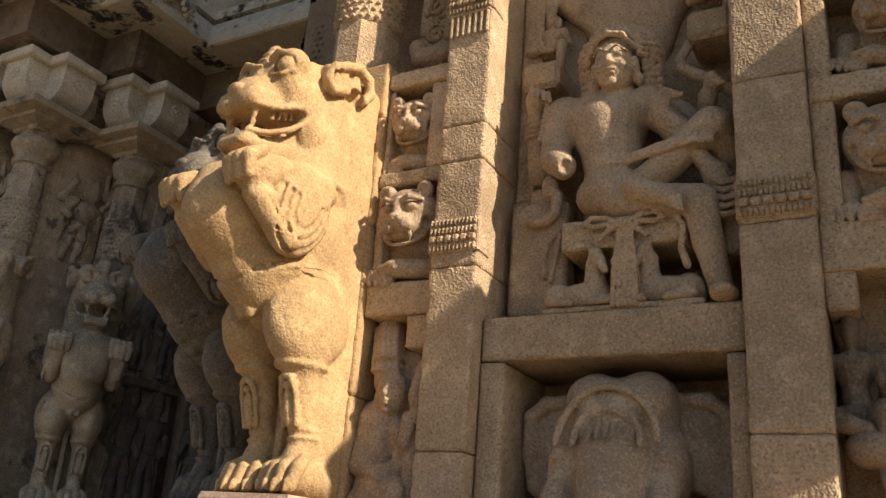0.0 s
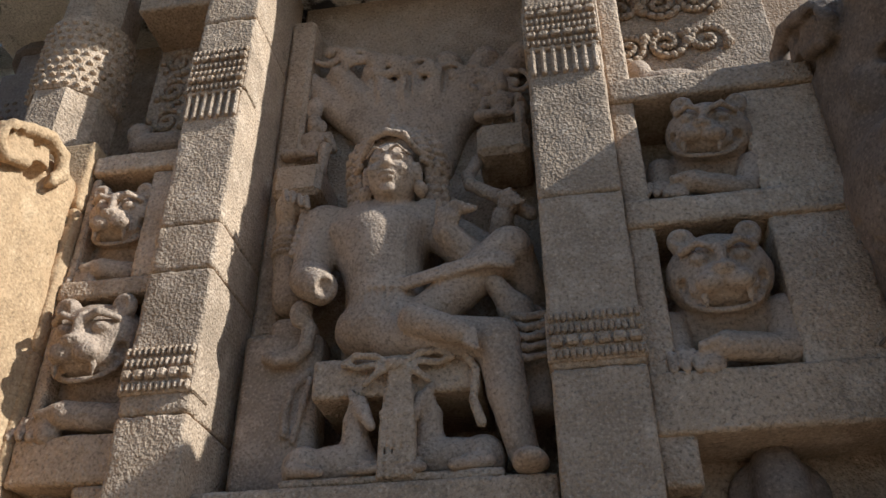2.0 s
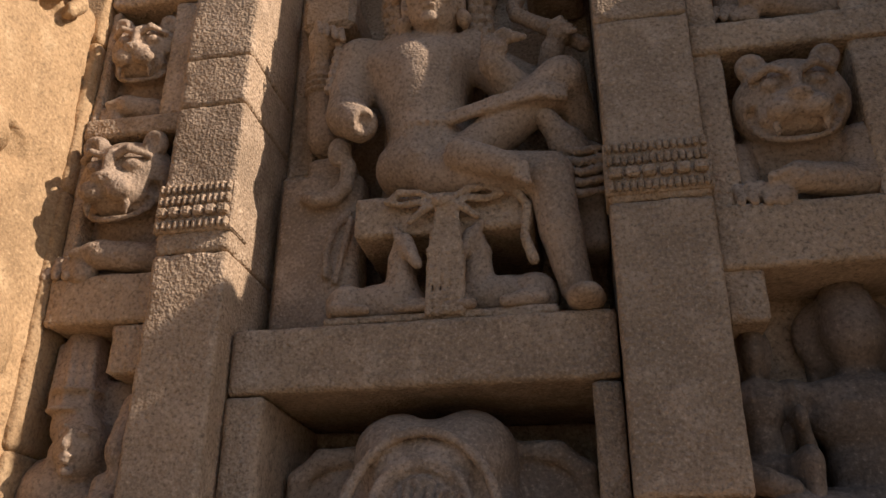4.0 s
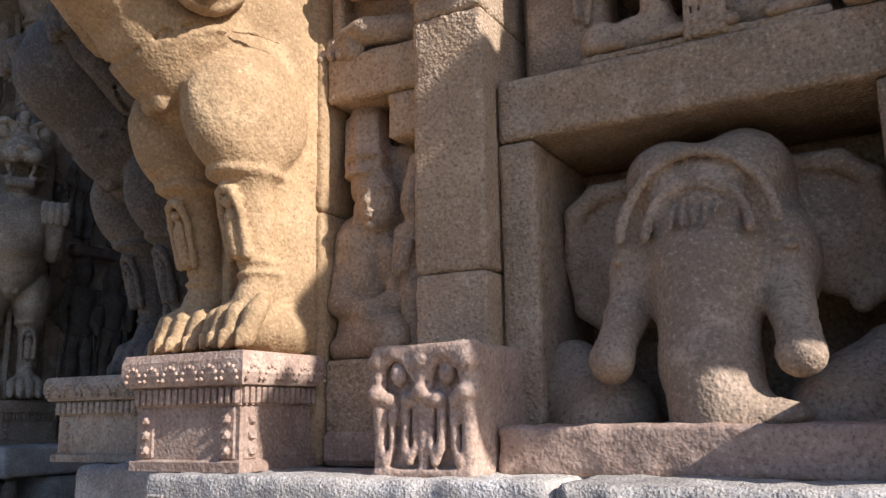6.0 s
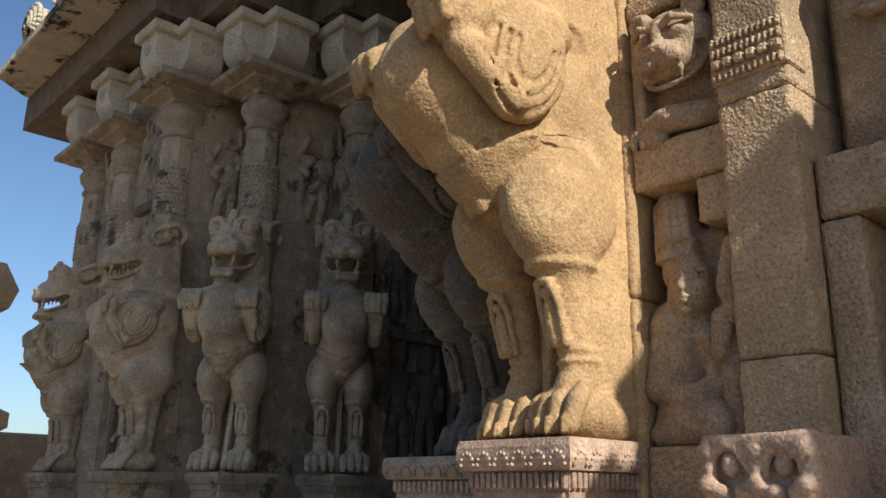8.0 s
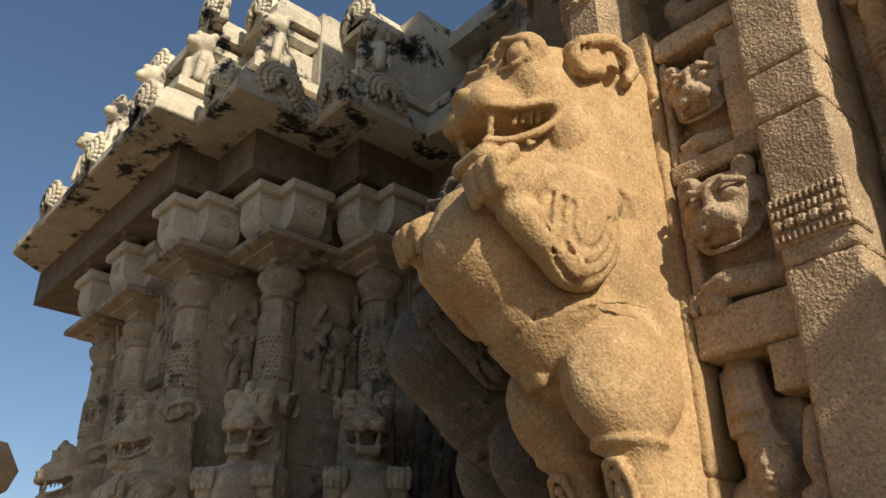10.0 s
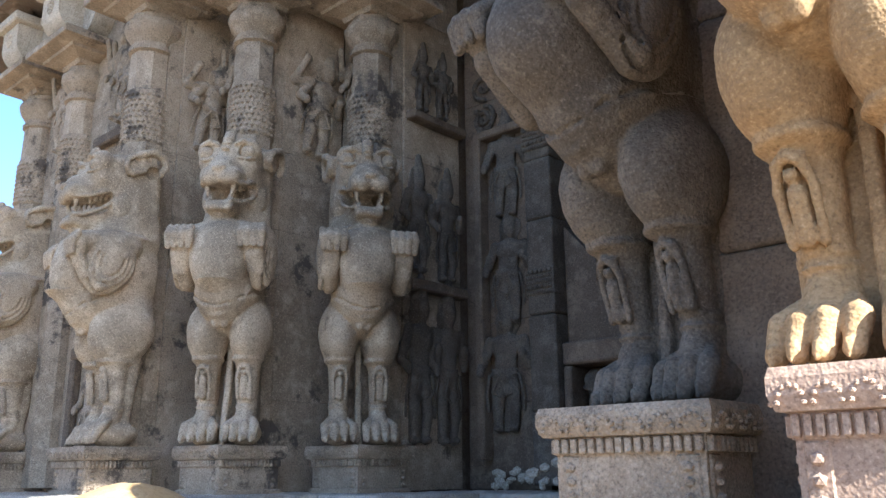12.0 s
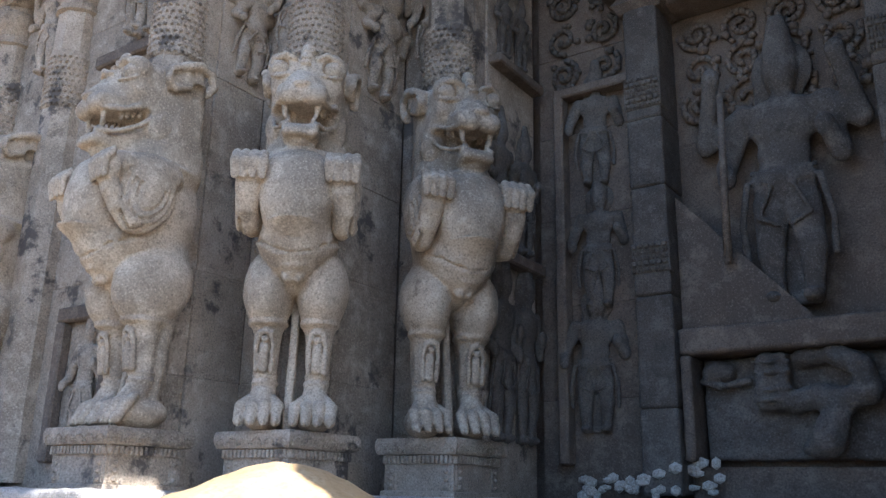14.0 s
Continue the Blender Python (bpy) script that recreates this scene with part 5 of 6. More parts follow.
def cross_capital(x, y, z, material, label):
    """A rounded cross bracket with rosettes and a square lip, below the eave."""
    t = thing("bracket_capital", label, "capital", "bracket capitals", (x, y, z))
    bm = bmesh.new()
    for a in (0, 1):
        m = Matrix.Rotation(a * math.pi / 2, 4, "Z")
        prof = [(-0.335, 0.36)] + [(-0.04 - 0.295 * math.cos(q * math.pi / 20), 0.21 - 0.20 * math.sin(q * math.pi / 20)) for q in range(11)]
        prof = prof + [(-p, zz) for p, zz in prof[::-1]]
        f = [bm.verts.new(m @ Vector((p, -0.145, zz))) for p, zz in prof]
        b = [bm.verts.new(m @ Vector((p, 0.145, zz))) for p, zz in prof]
        bm.faces.new(f)
        bm.faces.new(b[::-1])
        for k in range(len(prof)):
            j = (k + 1) % len(prof)
            bm.faces.new((f[k], f[j], b[j], b[k]))
    part("bracket", bm, material, t)
    for a in range(4):
        bm = bmesh.new()
        m = Matrix.Rotation(a * math.pi / 2, 4, "Z")
        for k in range(10):
            an = k * 0.628
            ell(bm, m @ Vector((0.045 * math.cos(an), -0.337, 0.25 + 0.045 * math.sin(an))), 0.013, sub=1)
        ell(bm, m @ Vector((0, -0.337, 0.25)), 0.02, sub=1)
        cbox(bm, -0.03, 0.03, -0.337, -0.32, 0.22, 0.28, 0.008, m)
        part("rosette", bm, material, t)
    bm = bmesh.new()
    for a in (0, 1):
        m = Matrix.Rotation(a * math.pi / 2, 4, "Z")
        cbox(bm, -0.385, 0.385, -0.20, 0.20, 0.36 + 0.002 * a, 0.44 + 0.002 * a, 0.012, m)
    part("lip", bm, material, t)
    return t


base_lion = lion("lion_statue", LION_STONE, 0.007, 2)
base_lion.matrix_basis = pose(-0.745, -0.23, 1.556, 0, 0, -12) @ Matrix.Diagonal((0.98, 1.0, 1.0, 1))
tagged(base_lion, "sunlit golden sandstone lion rearing on its hind legs", "statue", "lions")
pale_lion = lion("lion_statue", PALE_LION, 0.008, 0, 0.15)
PALE = "grey-brown sandstone lion rearing on its hind legs"
pale_lion.matrix_basis = pose(-5.08, 0.53, 1.53, 0, 0, -8) @ Matrix.Diagonal((0.97, 1.02, 1.02, 1))
tagged(pale_lion, PALE + ", head in profile", "statue", "lions")


def set_lion(first, x, y, z, rz, s, label):
    ob = copy_thing(first, pose(x, y, z, 0, 0, rz))
    ob.scale = (0.95 * s, s, s)
    return tagged(ob, label)


SHADED = "shaded sandstone lion rearing on its hind legs"
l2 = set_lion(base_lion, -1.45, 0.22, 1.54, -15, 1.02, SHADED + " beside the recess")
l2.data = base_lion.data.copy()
# the shadow this lion stands in is carried by its darker stone
l2.data.materials[0] = SHADED_STONE
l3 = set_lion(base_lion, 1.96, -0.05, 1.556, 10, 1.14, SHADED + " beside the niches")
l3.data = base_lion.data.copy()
# shade on this lion's near side is part of the stone colour
l3.data.materials[0] = SHADED_BROWN
set_lion(pale_lion, -4.40, 0.90, 1.53, 38, 1.02, PALE + " at the stepped corner")
set_lion(pale_lion, -3.95, 1.49, 1.53, 56, 1.02, PALE + " beside the dark recess")
set_lion(pale_lion, -6.5, 0.52, 1.53, -6, 1.0, PALE + " with a sunlit head")

pedestal(-0.70, -0.08, 0.40, 1.274, 1.556, RED_STONE, "sunlit sandstone pedestal carved with a lotus lip")
pedestal(-1.42, 0.32, 0.50, 1.27, 1.54, WALL_STONE, "shaded sandstone pedestal carved with a lotus lip")
pedestal(1.93, 0.05, 0.40, 1.274, 1.556, RED_STONE, "shaded sandstone pedestal below the farther lion")
for x, y in ((-5.10, 0.58), (-4.50, 1.02), (-4.07, 1.62), (-6.5, 0.60)):
    pedestal(x, y, 0.46, 1.272, 1.53, WALL_STONE, "grey-brown sandstone lion pedestal with a lotus lip")

# piers behind the lions; the right one has its shade in the colour
for b, mt in (((-0.93, -0.50, 0.02, 0.50, 1.274, 3.42), LION_STONE), ((-1.32, -0.93, 0.36, 0.78, 1.27, 4.2), GREY_STONE), ((1.75, 2.15, 0.10, 0.50, 1.274, 3.55), SHADED_BROWN)):
    t = tagged(new("pier"), "sandstone pier against which a lion stands", "pier", kind="structure")
    zz = [b[4], 1.95, 2.65, 3.15, b[5]]
    for a, c in zip(zz, zz[1:]):
        worn("stone_block", b[0], b[1], b[2] + rng.uniform(0, 0.004), b[3], a, c, mt, t, 0.012)

P_LABEL = "octagonal sandstone pillar with carved band behind a lion"
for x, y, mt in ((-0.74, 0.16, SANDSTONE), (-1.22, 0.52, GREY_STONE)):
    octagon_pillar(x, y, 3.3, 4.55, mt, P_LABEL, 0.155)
for x, y in ((-5.19, 0.70), (-4.58, 1.10), (-4.14, 1.72), (-6.25, 0.75), (-7.0, 0.75)):
    octagon_pillar(x, y, 1.30, 4.28, WALL_STONE, P_LABEL, 0.14)
    cross_capital(x, y, 4.50, WHITEWASH, "pale limewashed cross bracket under the eave")
for x, y in ((-1.22, 0.52), (-0.74, 0.16)):
    cross_capital(x, y, 4.77, WHITEWASH, "pale limewashed cross bracket under the nearer eave")


# ---- eave of the farther block ----
def stepped_edge(z, off=0.0):
    """Outline of the eave, left to right, moved outwards by off."""
    pts = [(-7.8, -0.10), (-4.585, -0.10), (-4.585, 0.24), (-3.975, 0.24), (-3.975, 0.93), (-3.56, 0.93), (-3.56, 1.70), (-2.5, 1.70)]
    return [Vector((x + off, y - off, z)) for x, y in pts]


def stepped_band(name, rows, material, label, back=3.4):
    """A moulding along the stepped outline from rows of outward offset and height."""
    bm = bmesh.new()
    rings = [[bm.verts.new(p) for p in stepped_edge(z, o)] for o, z in rows]
    for a, b in zip(rings, rings[1:]):
        for k in range(len(a) - 1):
            bm.faces.new((a[k], a[k + 1], b[k + 1], b[k]))
    for ring, flip in ((rings[0], False), (rings[-1], True)):
        z = ring[0].co.z
        e0, e1 = bm.verts.new((ring[0].co.x, back, z)), bm.verts.new((ring[-1].co.x, back, z))
        bm.faces.new([e0, *ring, e1] if not flip else [e1, *ring[::-1], e0])
    return tagged(part(name, bm, material), label, "eave", kind="structure")


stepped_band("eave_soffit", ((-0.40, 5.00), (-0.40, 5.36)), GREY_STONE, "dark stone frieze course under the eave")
stepped_band("eave", ((-0.36, 5.36), (-0.02, 5.32), (0.0, 5.33), (-0.01, 5.42), (-0.10, 5.62), (-0.26, 5.76), (-0.36, 5.80)), PLASTER, "limewashed curved eave blackened by damp")
stepped_band("cornice", ((-0.36, 5.80), (-0.24, 5.81), (-0.24, 5.90), (-0.36, 5.91)), PLASTER, "limewashed band over the eave")


def kudu(x, y, z, rz):
    """A horseshoe gable ornament on the eave."""
    t = thing("gable_ornament", "limewashed horseshoe ornament on the eave", "ornament", "eave ornaments", (x, y, z), rz)
    bm = bmesh.new()
    for rr, dy in ((0.19, 0.0), (0.145, -0.02), (0.10, -0.035), (0.055, -0.045)):
        for k in range(19):
            a = radians(-40 + 260 * k / 18)
            ell(bm, (rr * math.cos(a), dy, 0.17 + rr * math.sin(a)), 0.03 - 0.004 * (rr < 0.1), sub=1)
    cbox(bm, -0.16, 0.16, 0.0, 0.12, 0.0, 0.30, 0.03)
    part("horseshoe", bm, PLASTER, t, smooth=True)
    return t


for x, y, rz in ((-4.9, -0.08, 0), (-4.28, 0.24, 0), (-3.99, 0.6, 90), (-3.77, 0.93, 0), (-3.58, 1.3, 90), (-5.9, -0.08, 0), (-6.9, -0.08, 0)):
    kudu(x, y, 5.36, rz)


def roof_lion(x, y, z, rz, first=[None]):
    if first[0] is None:
        bm = Clay(0.015)
        ell(bm, (0, 0.05, 0.14), (0.13, 0.17, 0.15))
        ell(bm, (0, -0.06, 0.25), (0.11, 0.10, 0.16))
        ell(bm, (0, -0.10, 0.44), (0.12, 0.11, 0.11))
        ell(bm, (0, -0.21, 0.41), (0.06, 0.05, 0.05))
        for s in (-1, 1):
            limb(bm, (0.08 * s, -0.13, 0.28), (0.08 * s, -0.17, 0.03), 0.045, 0.04)
            ell(bm, (0.05 * s, -0.19, 0.49), 0.03)
            ell(bm, (0.10 * s, -0.06, 0.52), 0.04)
        first[0] = sculpt("roof_lion_statue", bm, PLASTER, 0.022)
        tagged(first[0], "small limewashed seated lion on the cornice", "statue", "roof lions")
        first[0].matrix_basis = pose(x, y, z, 0, 0, rz)
        return first[0]
    return copy_thing(first[0], pose(x, y, z, 0, 0, rz))


for x, y, rz in ((-4.95, 0.42, 20), (-4.35, 0.75, 30), (-3.9, 1.4, 45), (-5.6, 0.30, 0), (-6.3, 0.30, 0), (-7.0, 0.30, 0)):
    roof_lion(x, y, 5.91, rz)

# upper storey
up = tagged(new("upper_storey"), "limewashed upper storey of small shrines above the eave", "building", kind="structure")
for b in ((-7.4, -5.2, 0.85, 3.4, 5.90, 7.0), (-5.2, -4.5, 1.25, 3.4, 5.90, 7.0), (-4.5, -3.9, 1.9, 3.4, 5.90, 7.0), (-3.9, -1.0, 2.5, 3.4, 5.2, 7.0)):
    bm = bmesh.new()
    cbox(bm, *b, 0.01)
    part("wall_block", bm, PLASTER, up)
for x, y in ((-5.35, 0.72), (-4.72, 1.1), (-4.1, 1.75), (-6.1, 0.72), (-6.9, 0.72)):
    bm = bmesh.new()
    cbox(bm, x - 0.09, x + 0.09, y - 0.09, y + 0.3, 5.92, 6.55, 0.01)
    square_profile(bm, ((0.10, 6.55), (0.16, 6.60), (0.16, 6.66), (0.12, 6.70)), (x, y))
    part("pillar", bm, PLASTER, up)
for dz, o in ((1.40, -0.55),):
    stepped_band("upper_eave", ((o - 0.30, 5.36 + dz), (o, 5.34 + dz), (o, 5.46 + dz), (o - 0.12, 5.66 + dz), (o - 0.3, 5.78 + dz)), PLASTER, "limewashed upper eave blackened by damp")
for x, y, rz in ((-5.1, 0.44, 0), (-4.85, 0.78, 0), (-4.3, 1.48, 0), (-6.2, 0.44, 0), (-7.2, 0.44, 0)):
    kudu(x, y, 6.78, rz)

# frieze figures under the eave
for x, y in ((-5.19, 0.36), (-4.58, 0.72), (-4.14, 1.36), (-6.15, 0.36), (-6.95, 0.36)):
    bm = Clay(0.015)
    ell(bm, (x, y + 0.10, 5.05), (0.14, 0.10, 0.12))
    ell(bm, (x, y + 0.05, 5.20), (0.08, 0.08, 0.09))
    for s in (-1, 1):
        chain(bm, [(x + 0.1 * s, y + 0.08, 5.14, 0.05), (x + 0.18 * s, y + 0.05, 5.06, 0.04), (x + 0.1 * s, y, 5.02, 0.04)])
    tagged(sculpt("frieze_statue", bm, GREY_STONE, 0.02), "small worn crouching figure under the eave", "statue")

# eave over the nearer block
bm = bmesh.new()
cbox(bm, -1.85, 1.6, -1.20, 3.4, 5.24, 5.40, 0.03)
cbox(bm, -1.80, 1.55, -1.15, 3.4, 5.38, 5.75, 0.10)
cbox(bm, -1.4, 1.4, 0.06, 0.6, 4.4, 5.26, 0.02)
tagged(part("near_eave", bm, PLASTER), "dark underside of the nearer block's eave", "eave", kind="structure")

# unseen block, added to keep the sun off the farther capitals and wall
bm = bmesh.new()
cbox(bm, -1.6, 1.35, -0.60, 0.6, 5.74, 7.2, 0.05)
tagged(part("near_parapet", bm, PLASTER), "unseen limewashed block added above the nearer eave to cast shade", "parapet", kind="structure")
near_up = tagged(new("near_upper_storey"), "limewashed upper storeys of the nearer shrine block", "building", kind="structure")
for b in ((-1.3, 2.9, 0.40, 3.4, 5.42, 7.2), (-1.0, 2.7, 0.7, 3.4, 7.2, 8.8)):
    bm = bmesh.new()
    cbox(bm, *b, 0.02)
    part("wall_block", bm, PLASTER, near_up)
bm = bmesh.new()
cbox(bm, -1.5, 2.9, 0.30, 3.4, 7.1, 7.3, 0.03)
part("ledge", bm, PLASTER, near_up)

# ---- reliefs of the recess and the farther block ----
def standing(x, y, z, rz, sx, sz, label="", arms=2, seated=False, first={}):
    # right of x = -4 the recess's shade goes into the figures' stone
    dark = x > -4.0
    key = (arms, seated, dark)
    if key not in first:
        ob = figure("relief_statue", SHADED_STONE if dark else WALL_STONE, seated, 0.03, arms, 0.014)
        first[key] = ob
    else:
        ob = copy_thing(first[key], pose(0, 0, 0))
    ob.matrix_basis = pose(x, y, z, 0, 0, rz) @ Matrix.Diagonal((sx, 0.7 * sx, sz, 1))
    return tagged(ob, label or "weathered sandstone relief figure in shade", "statue", "relief figures")


courses(WALL_C, "-y", 0.76, -7.2, -5.06, 1.274, 4.98, WALL_STONE)
courses(WALL_D, "-y", 1.20, -5.05, -4.52, 1.274, 4.98, WALL_STONE)
courses(WALL_D, "+x", -5.05, 0.86, 1.20, 1.274, 4.98, WALL_STONE)
courses(WALL_E, "-y", 1.80, -4.51, -4.02, 1.274, 4.98, WALL_STONE)
courses(WALL_E, "+x", -4.52, 1.30, 1.80, 1.274, 4.98, WALL_STONE)
courses(WALL_E, "+x", -4.01, 1.90, 2.45, 1.274, 4.98, WALL_STONE)
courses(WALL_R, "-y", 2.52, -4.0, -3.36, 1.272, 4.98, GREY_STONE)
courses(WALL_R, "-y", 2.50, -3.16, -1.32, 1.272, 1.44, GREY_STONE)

# small figures on the upper wall panels
for x, y, z in ((-4.80, 1.14, 3.55), (-4.27, 1.74, 3.6), (-5.6, 0.70, 3.75), (-5.5, 0.70, 3.7), (-6.5, 0.70, 3.75)):
    standing(x, y, z, 0, 0.55, 0.60, arms=4)
for y, z in ((2.05, 3.75), (2.25, 3.75)):
    standing(-3.98, y, z, 90, 0.35, 0.40)
for y, z in ((2.0, 2.62), (2.28, 2.6)):
    standing(-3.98, y, z, 90, 0.5, 0.62)
for y, z in ((2.02, 1.55), (2.28, 1.55)):
    standing(-3.98, y, z, 90, 0.6, 0.82)
for z0, z1 in ((3.66, 3.72), (2.50, 2.57)):
    bm = bmesh.new()
    cbox(bm, -4.02, -3.93, 1.92, 2.45, z0, z1, 0.01)
    tagged(part("ledge", bm, GREY_STONE), "narrow sandstone ledge on the recess wall", "ledge", kind="structure")
scroll_panel(-3.95, -3.42, 2.50, 3.66, 4.4, 0.11, SHADED_STONE, WALL_R)
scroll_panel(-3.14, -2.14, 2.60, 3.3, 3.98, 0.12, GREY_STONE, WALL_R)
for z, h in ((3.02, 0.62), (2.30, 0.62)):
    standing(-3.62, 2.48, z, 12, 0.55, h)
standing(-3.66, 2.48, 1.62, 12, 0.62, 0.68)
bm = bmesh.new()
cbox(bm, -3.86, -3.80, 2.42, 2.52, 1.45, 3.62, 0.01)
cbox(bm, -3.86, -3.36, 2.42, 2.52, 3.60, 3.66, 0.01)
tagged(part("panel_frame", bm, GREY_STONE), "plain sandstone frame of the figure panel", "panel frame", kind="structure")


def recess_pilaster(x0, x1, y):
    t = thing("pilaster", "slim sandstone pilaster with carved bands in the recess", "pilaster", "recess pilasters")
    for a, b in zip((1.30, 1.72, 2.30, 2.9, 3.3, 4.0), (1.72, 2.30, 2.9, 3.3, 4.0, 4.98)):
        worn("shaft_stone", x0, x1, y + rng.uniform(0, 0.004), 2.62, a, b, SHADED_STONE, t, 0.013)
    bead_band(t, x0, x1, y, 2.42, 2.58, material=SHADED_STONE)
    bead_band(t, x0, x1, y, 3.36, 3.55, material=SHADED_STONE)
    bm = bmesh.new()
    square_profile(bm, ((0.12, 3.98), (0.16, 4.03), (0.13, 4.08), (0.25, 4.16), (0.25, 4.2)), ((x0 + x1) / 2, y + 0.13))
    part("cap", bm, GREY_STONE, t)


recess_pilaster(-3.36, -3.16, 2.33)
recess_pilaster(-2.12, -1.92, 2.33)
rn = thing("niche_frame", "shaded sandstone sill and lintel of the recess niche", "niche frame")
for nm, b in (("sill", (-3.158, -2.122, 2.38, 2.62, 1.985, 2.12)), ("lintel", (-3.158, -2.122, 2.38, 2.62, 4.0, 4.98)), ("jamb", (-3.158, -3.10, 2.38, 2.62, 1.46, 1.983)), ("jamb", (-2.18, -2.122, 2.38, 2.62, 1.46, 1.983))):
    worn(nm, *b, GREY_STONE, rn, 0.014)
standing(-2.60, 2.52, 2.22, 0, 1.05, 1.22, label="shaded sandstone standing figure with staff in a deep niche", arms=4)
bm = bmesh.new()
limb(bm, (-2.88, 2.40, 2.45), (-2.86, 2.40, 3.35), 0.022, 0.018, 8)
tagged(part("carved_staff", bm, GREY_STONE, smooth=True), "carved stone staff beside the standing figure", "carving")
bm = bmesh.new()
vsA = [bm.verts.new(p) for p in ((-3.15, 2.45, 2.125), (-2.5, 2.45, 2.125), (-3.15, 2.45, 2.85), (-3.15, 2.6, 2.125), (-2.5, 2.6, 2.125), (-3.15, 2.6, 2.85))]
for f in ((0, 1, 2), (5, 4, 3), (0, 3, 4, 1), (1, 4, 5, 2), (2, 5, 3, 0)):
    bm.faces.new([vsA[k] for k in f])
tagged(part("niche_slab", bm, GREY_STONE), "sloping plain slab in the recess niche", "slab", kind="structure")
cl = Clay(0.03)
slab(cl, (-2.73, 2.50, 1.84), (0.085, 0.09, 0.14), 0.05)
for z in (1.93, 1.88, 1.80, 1.75):
    rope(cl, [(-2.81, 2.43, z), (-2.73, 2.395, z - 0.008), (-2.65, 2.43, z)], 0.012, 0.006)
ball(cl, (-2.56, 2.50, 1.95), (0.08, 0.07, 0.05))
rope(cl, [(-2.44, 2.46, 1.95), (-2.33, 2.44, 1.88), (-2.31, 2.44, 1.77), (-2.42, 2.46, 1.735), (-2.52, 2.47, 1.76), (-2.64, 2.48, 1.74)], 0.055, 0.02)
for z in (1.90, 1.86):
    ball(cl, (-2.335, 2.44, z), (0.062, 0.06, 0.010), k=0.005)
rod(cl, (-2.44, 2.46, 1.70), (-2.50, 2.44, 1.56), 0.06, 0.085)
ball(cl, (-2.55, 2.46, 1.52), (0.075, 0.06, 0.04))
ball(cl, (-3.00, 2.50, 1.90), (0.085, 0.06, 0.06))
rope(cl, [(-3.08, 2.50, 1.86), (-2.98, 2.47, 1.83), (-2.86, 2.49, 1.85)], 0.022, 0.01)
slab(cl, (-2.64, 2.575, 1.72), (0.44, 0.05, 0.25), 0.02)
tagged(sculpt("broken_carving", cl, SHADED_STONE, 0.010, wear=0.0022), "broken sandstone carving with a bangled arm", "carving")

# crumbling patch of old plaster at the foot of the pilaster
bm = bmesh.new()
for k in range(40):
    u = rng.random()
    x, z = -3.75 + 0.75 * u, 1.29 + rng.random() * (0.10 + 0.22 * max(0, u - 0.5))
    ell(bm, (x, 2.44 if x < -3.37 or x > -3.15 else 2.325, z), (rng.uniform(0.02, 0.05), 0.02, rng.uniform(0.015, 0.035)), sub=1)
tagged(part("plaster_patch", bm, WHITEWASH), "crumbling patch of old white plaster at the wall foot", "plaster", kind="stuff")

# dwarf supports under the farther plinth
for x, y in ((-3.72, 1.36), (-4.3, 0.75)):
    bm = Clay(0.015)
    ell(bm, (x, y, 0.88), (0.14, 0.10, 0.16))
    ell(bm, (x, y - 0.05, 1.02), (0.09, 0.09, 0.08))
    for s in (-1, 1):
        chain(bm, [(x + 0.12 * s, y - 0.02, 0.95, 0.05), (x + 0.16 * s, y - 0.05, 1.05, 0.04)])
        chain(bm, [(x + 0.08 * s, y - 0.05, 0.8, 0.06), (x + 0.12 * s, y - 0.1, 0.72, 0.05)])
    tagged(sculpt("dwarf_statue", bm, GREY_STONE, 0.018), "squat carved figure holding up the plinth slab", "statue")

# window-like opening in the upper wall of the far panel and lower niche
for b in ((-5.95, -5.45, 0.70, 0.76, 3.62, 3.70), (-5.95, -5.45, 0.70, 0.76, 2.12, 2.2), (-5.95, -5.88, 0.70, 0.76, 1.4, 2.12), (-5.52, -5.45, 0.70, 0.76, 1.4, 2.12)):
    bm = bmesh.new()
    cbox(bm, *b, 0.01)
    tagged(part("panel_frame", bm, GREY_STONE), "plain sandstone frame round a lower niche", "panel frame", kind="structure")
standing(-5.68, 0.74, 1.45, 0, 0.5, 0.6)

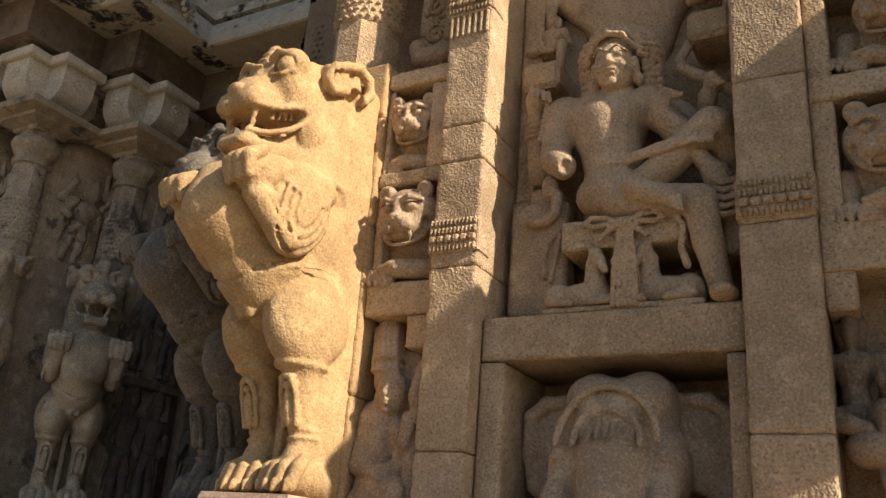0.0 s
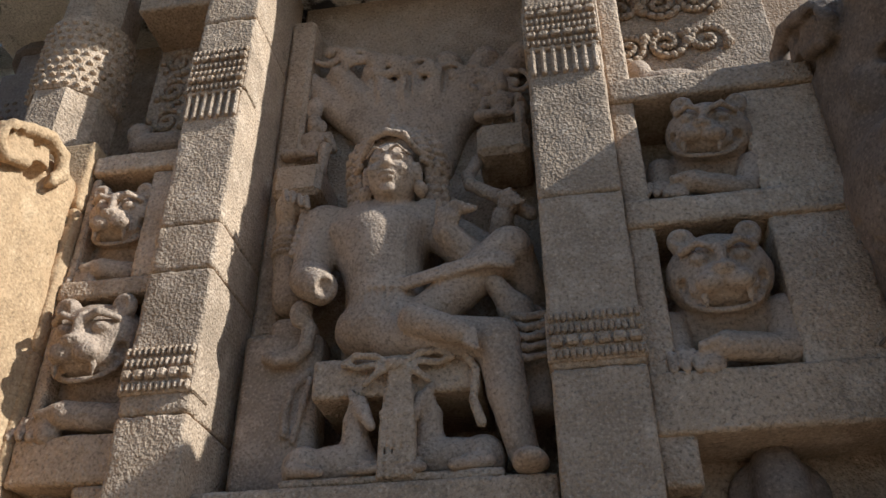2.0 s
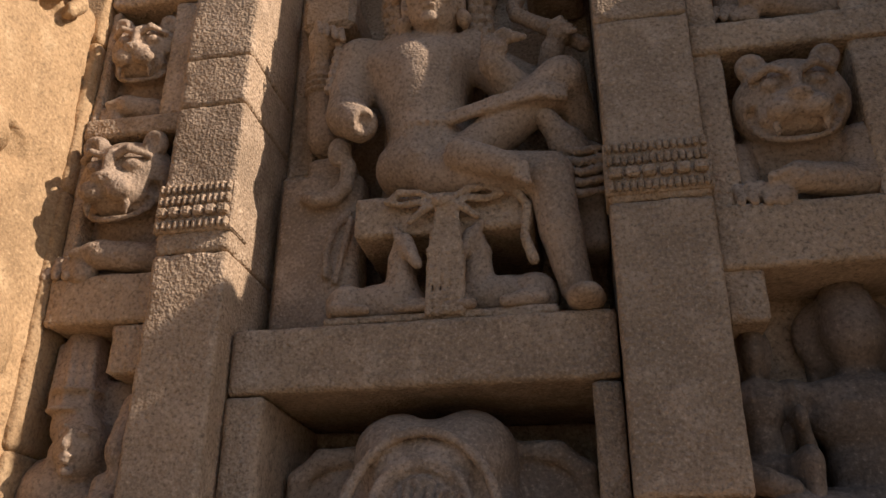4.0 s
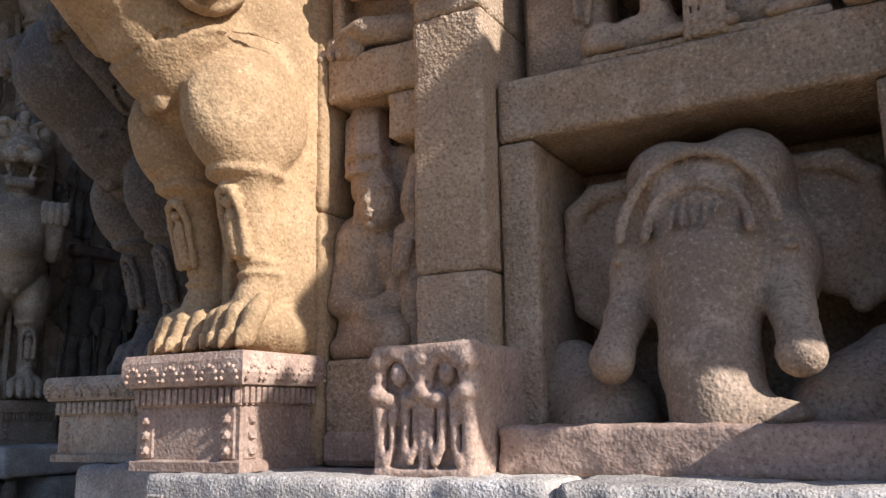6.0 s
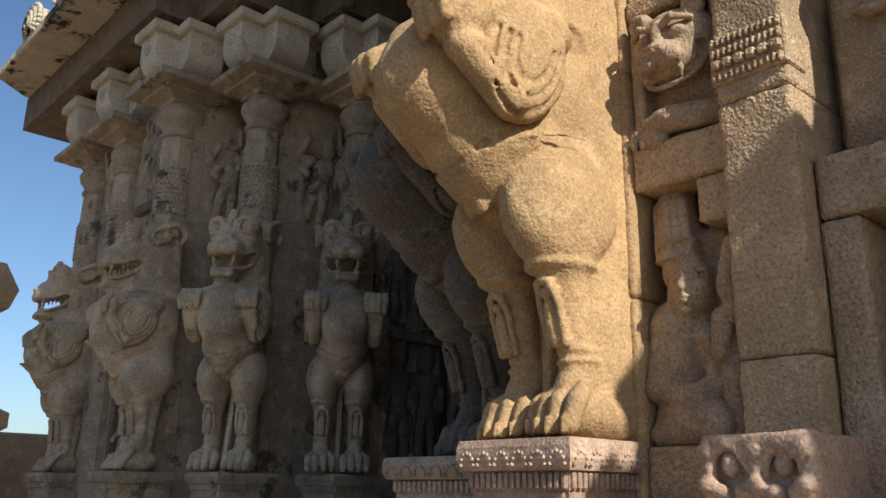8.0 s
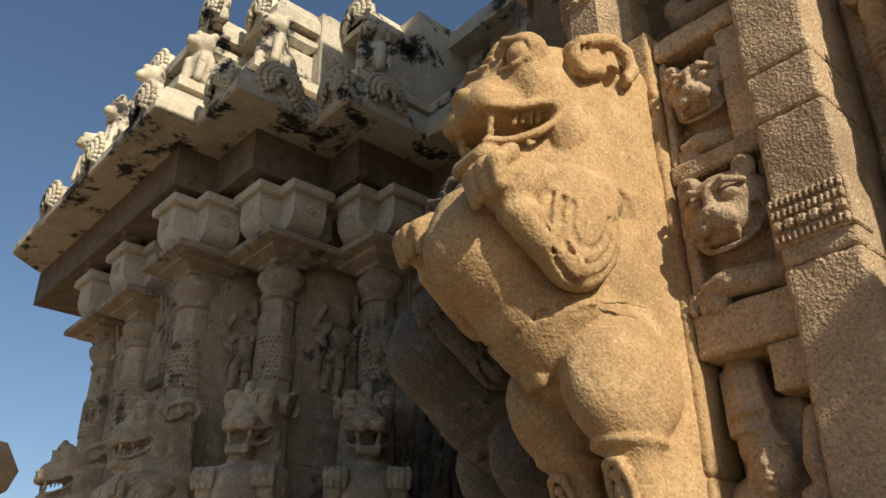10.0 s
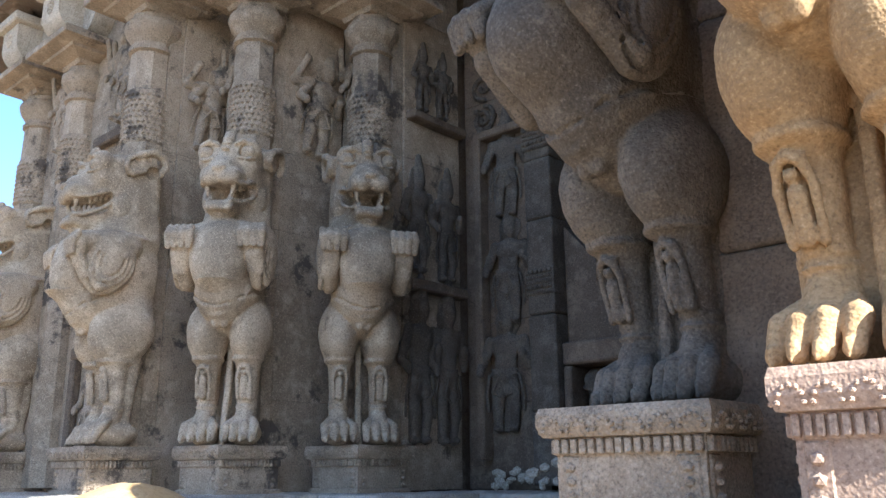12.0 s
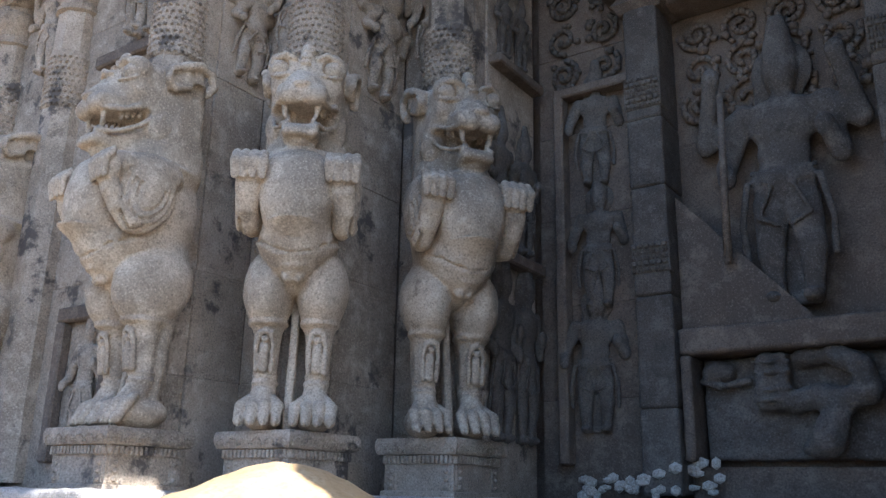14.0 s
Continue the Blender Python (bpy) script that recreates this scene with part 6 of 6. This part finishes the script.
# ---- the boulder in front ----
cl = Clay(0.12)
ball(cl, (-3.33, -0.18, 0.60), (0.40, 0.46, 0.74))
slab(cl, (-3.35, -0.20, 0.55), (0.34, 0.40, 0.68), 0.2, (0, 3, 12))
slab(cl, (-3.27, 0.18, 0.48), (0.20, 0.26, 0.60), 0.18, (0, -4, 20))
slab(cl, (-3.37, -0.55, 0.42), (0.28, 0.30, 0.70), 0.22, (5, 0, 0))
b_ob = tagged(sculpt("boulder", cl, BOULDER, 0.02, wear=0.0012), "smooth sunlit ochre boulder standing in the courtyard", "boulder")

# ---- far shrines along the compound wall ----
def far_shrine(x, y):
    t = thing("small_shrine", "distant sunlit sandstone shrine with a domed roof", "shrine", "far shrines", (x, y, 0), 0)
    bm = bmesh.new()
    cbox(bm, -0.6, 0.6, -0.6, 0.6, 0, 1.9, 0.03)
    part("body", bm, SANDSTONE, t)
    bm = bmesh.new()
    square_profile(bm, ((0.6, 1.9), (0.75, 2.0), (0.75, 2.15), (0.5, 2.3), (0.42, 2.9), (0.42, 3.2), (0.62, 3.25), (0.68, 3.45), (0.55, 3.75), (0.25, 3.85), (0.08, 3.95)))
    part("roof", bm, SANDSTONE, t)
    for k in range(3):
        bm = bmesh.new()
        ell(bm, (0.5, -0.4 + 0.4 * k, 2.4), (0.12, 0.16, 0.2))
        part("roof_ornament", bm, SANDSTONE, t)
    return t


far_shrine(-9.5, 0.0)
far_shrine(-12.0, 3.4)
far_shrine(-12.0, 7.0)
bm = bmesh.new()
cbox(bm, -13.4, -13.0, -12.2, 16, 0, 2.2, 0.05)
tagged(part("compound_wall", bm, SANDSTONE), "long sandstone compound wall", "wall", kind="structure")
bm = bmesh.new()
cbox(bm, -13.0, 14, -12.4, -12, 0, 2.4, 0.05)
tagged(part("compound_wall", bm, SANDSTONE), "long sandstone compound wall", "wall", kind="structure")

# dancing figures carved on the walls between the farther pillars
dancer = figure("dancing_statue", WALL_STONE, False, 0.05, 4, 0.011, 0.12)
tagged(dancer, "worn sandstone dancing figure carved on the shaded wall", "statue", "wall dancers")
dancer.matrix_basis = pose(-5.035, 1.03, 3.45, 0, 8, 90) @ Matrix.Diagonal((0.55, 0.5, 0.55, 1))
copy_thing(dancer, pose(-4.505, 1.53, 3.42, 0, 8, 90)).scale = (0.62, 0.5, 0.62)
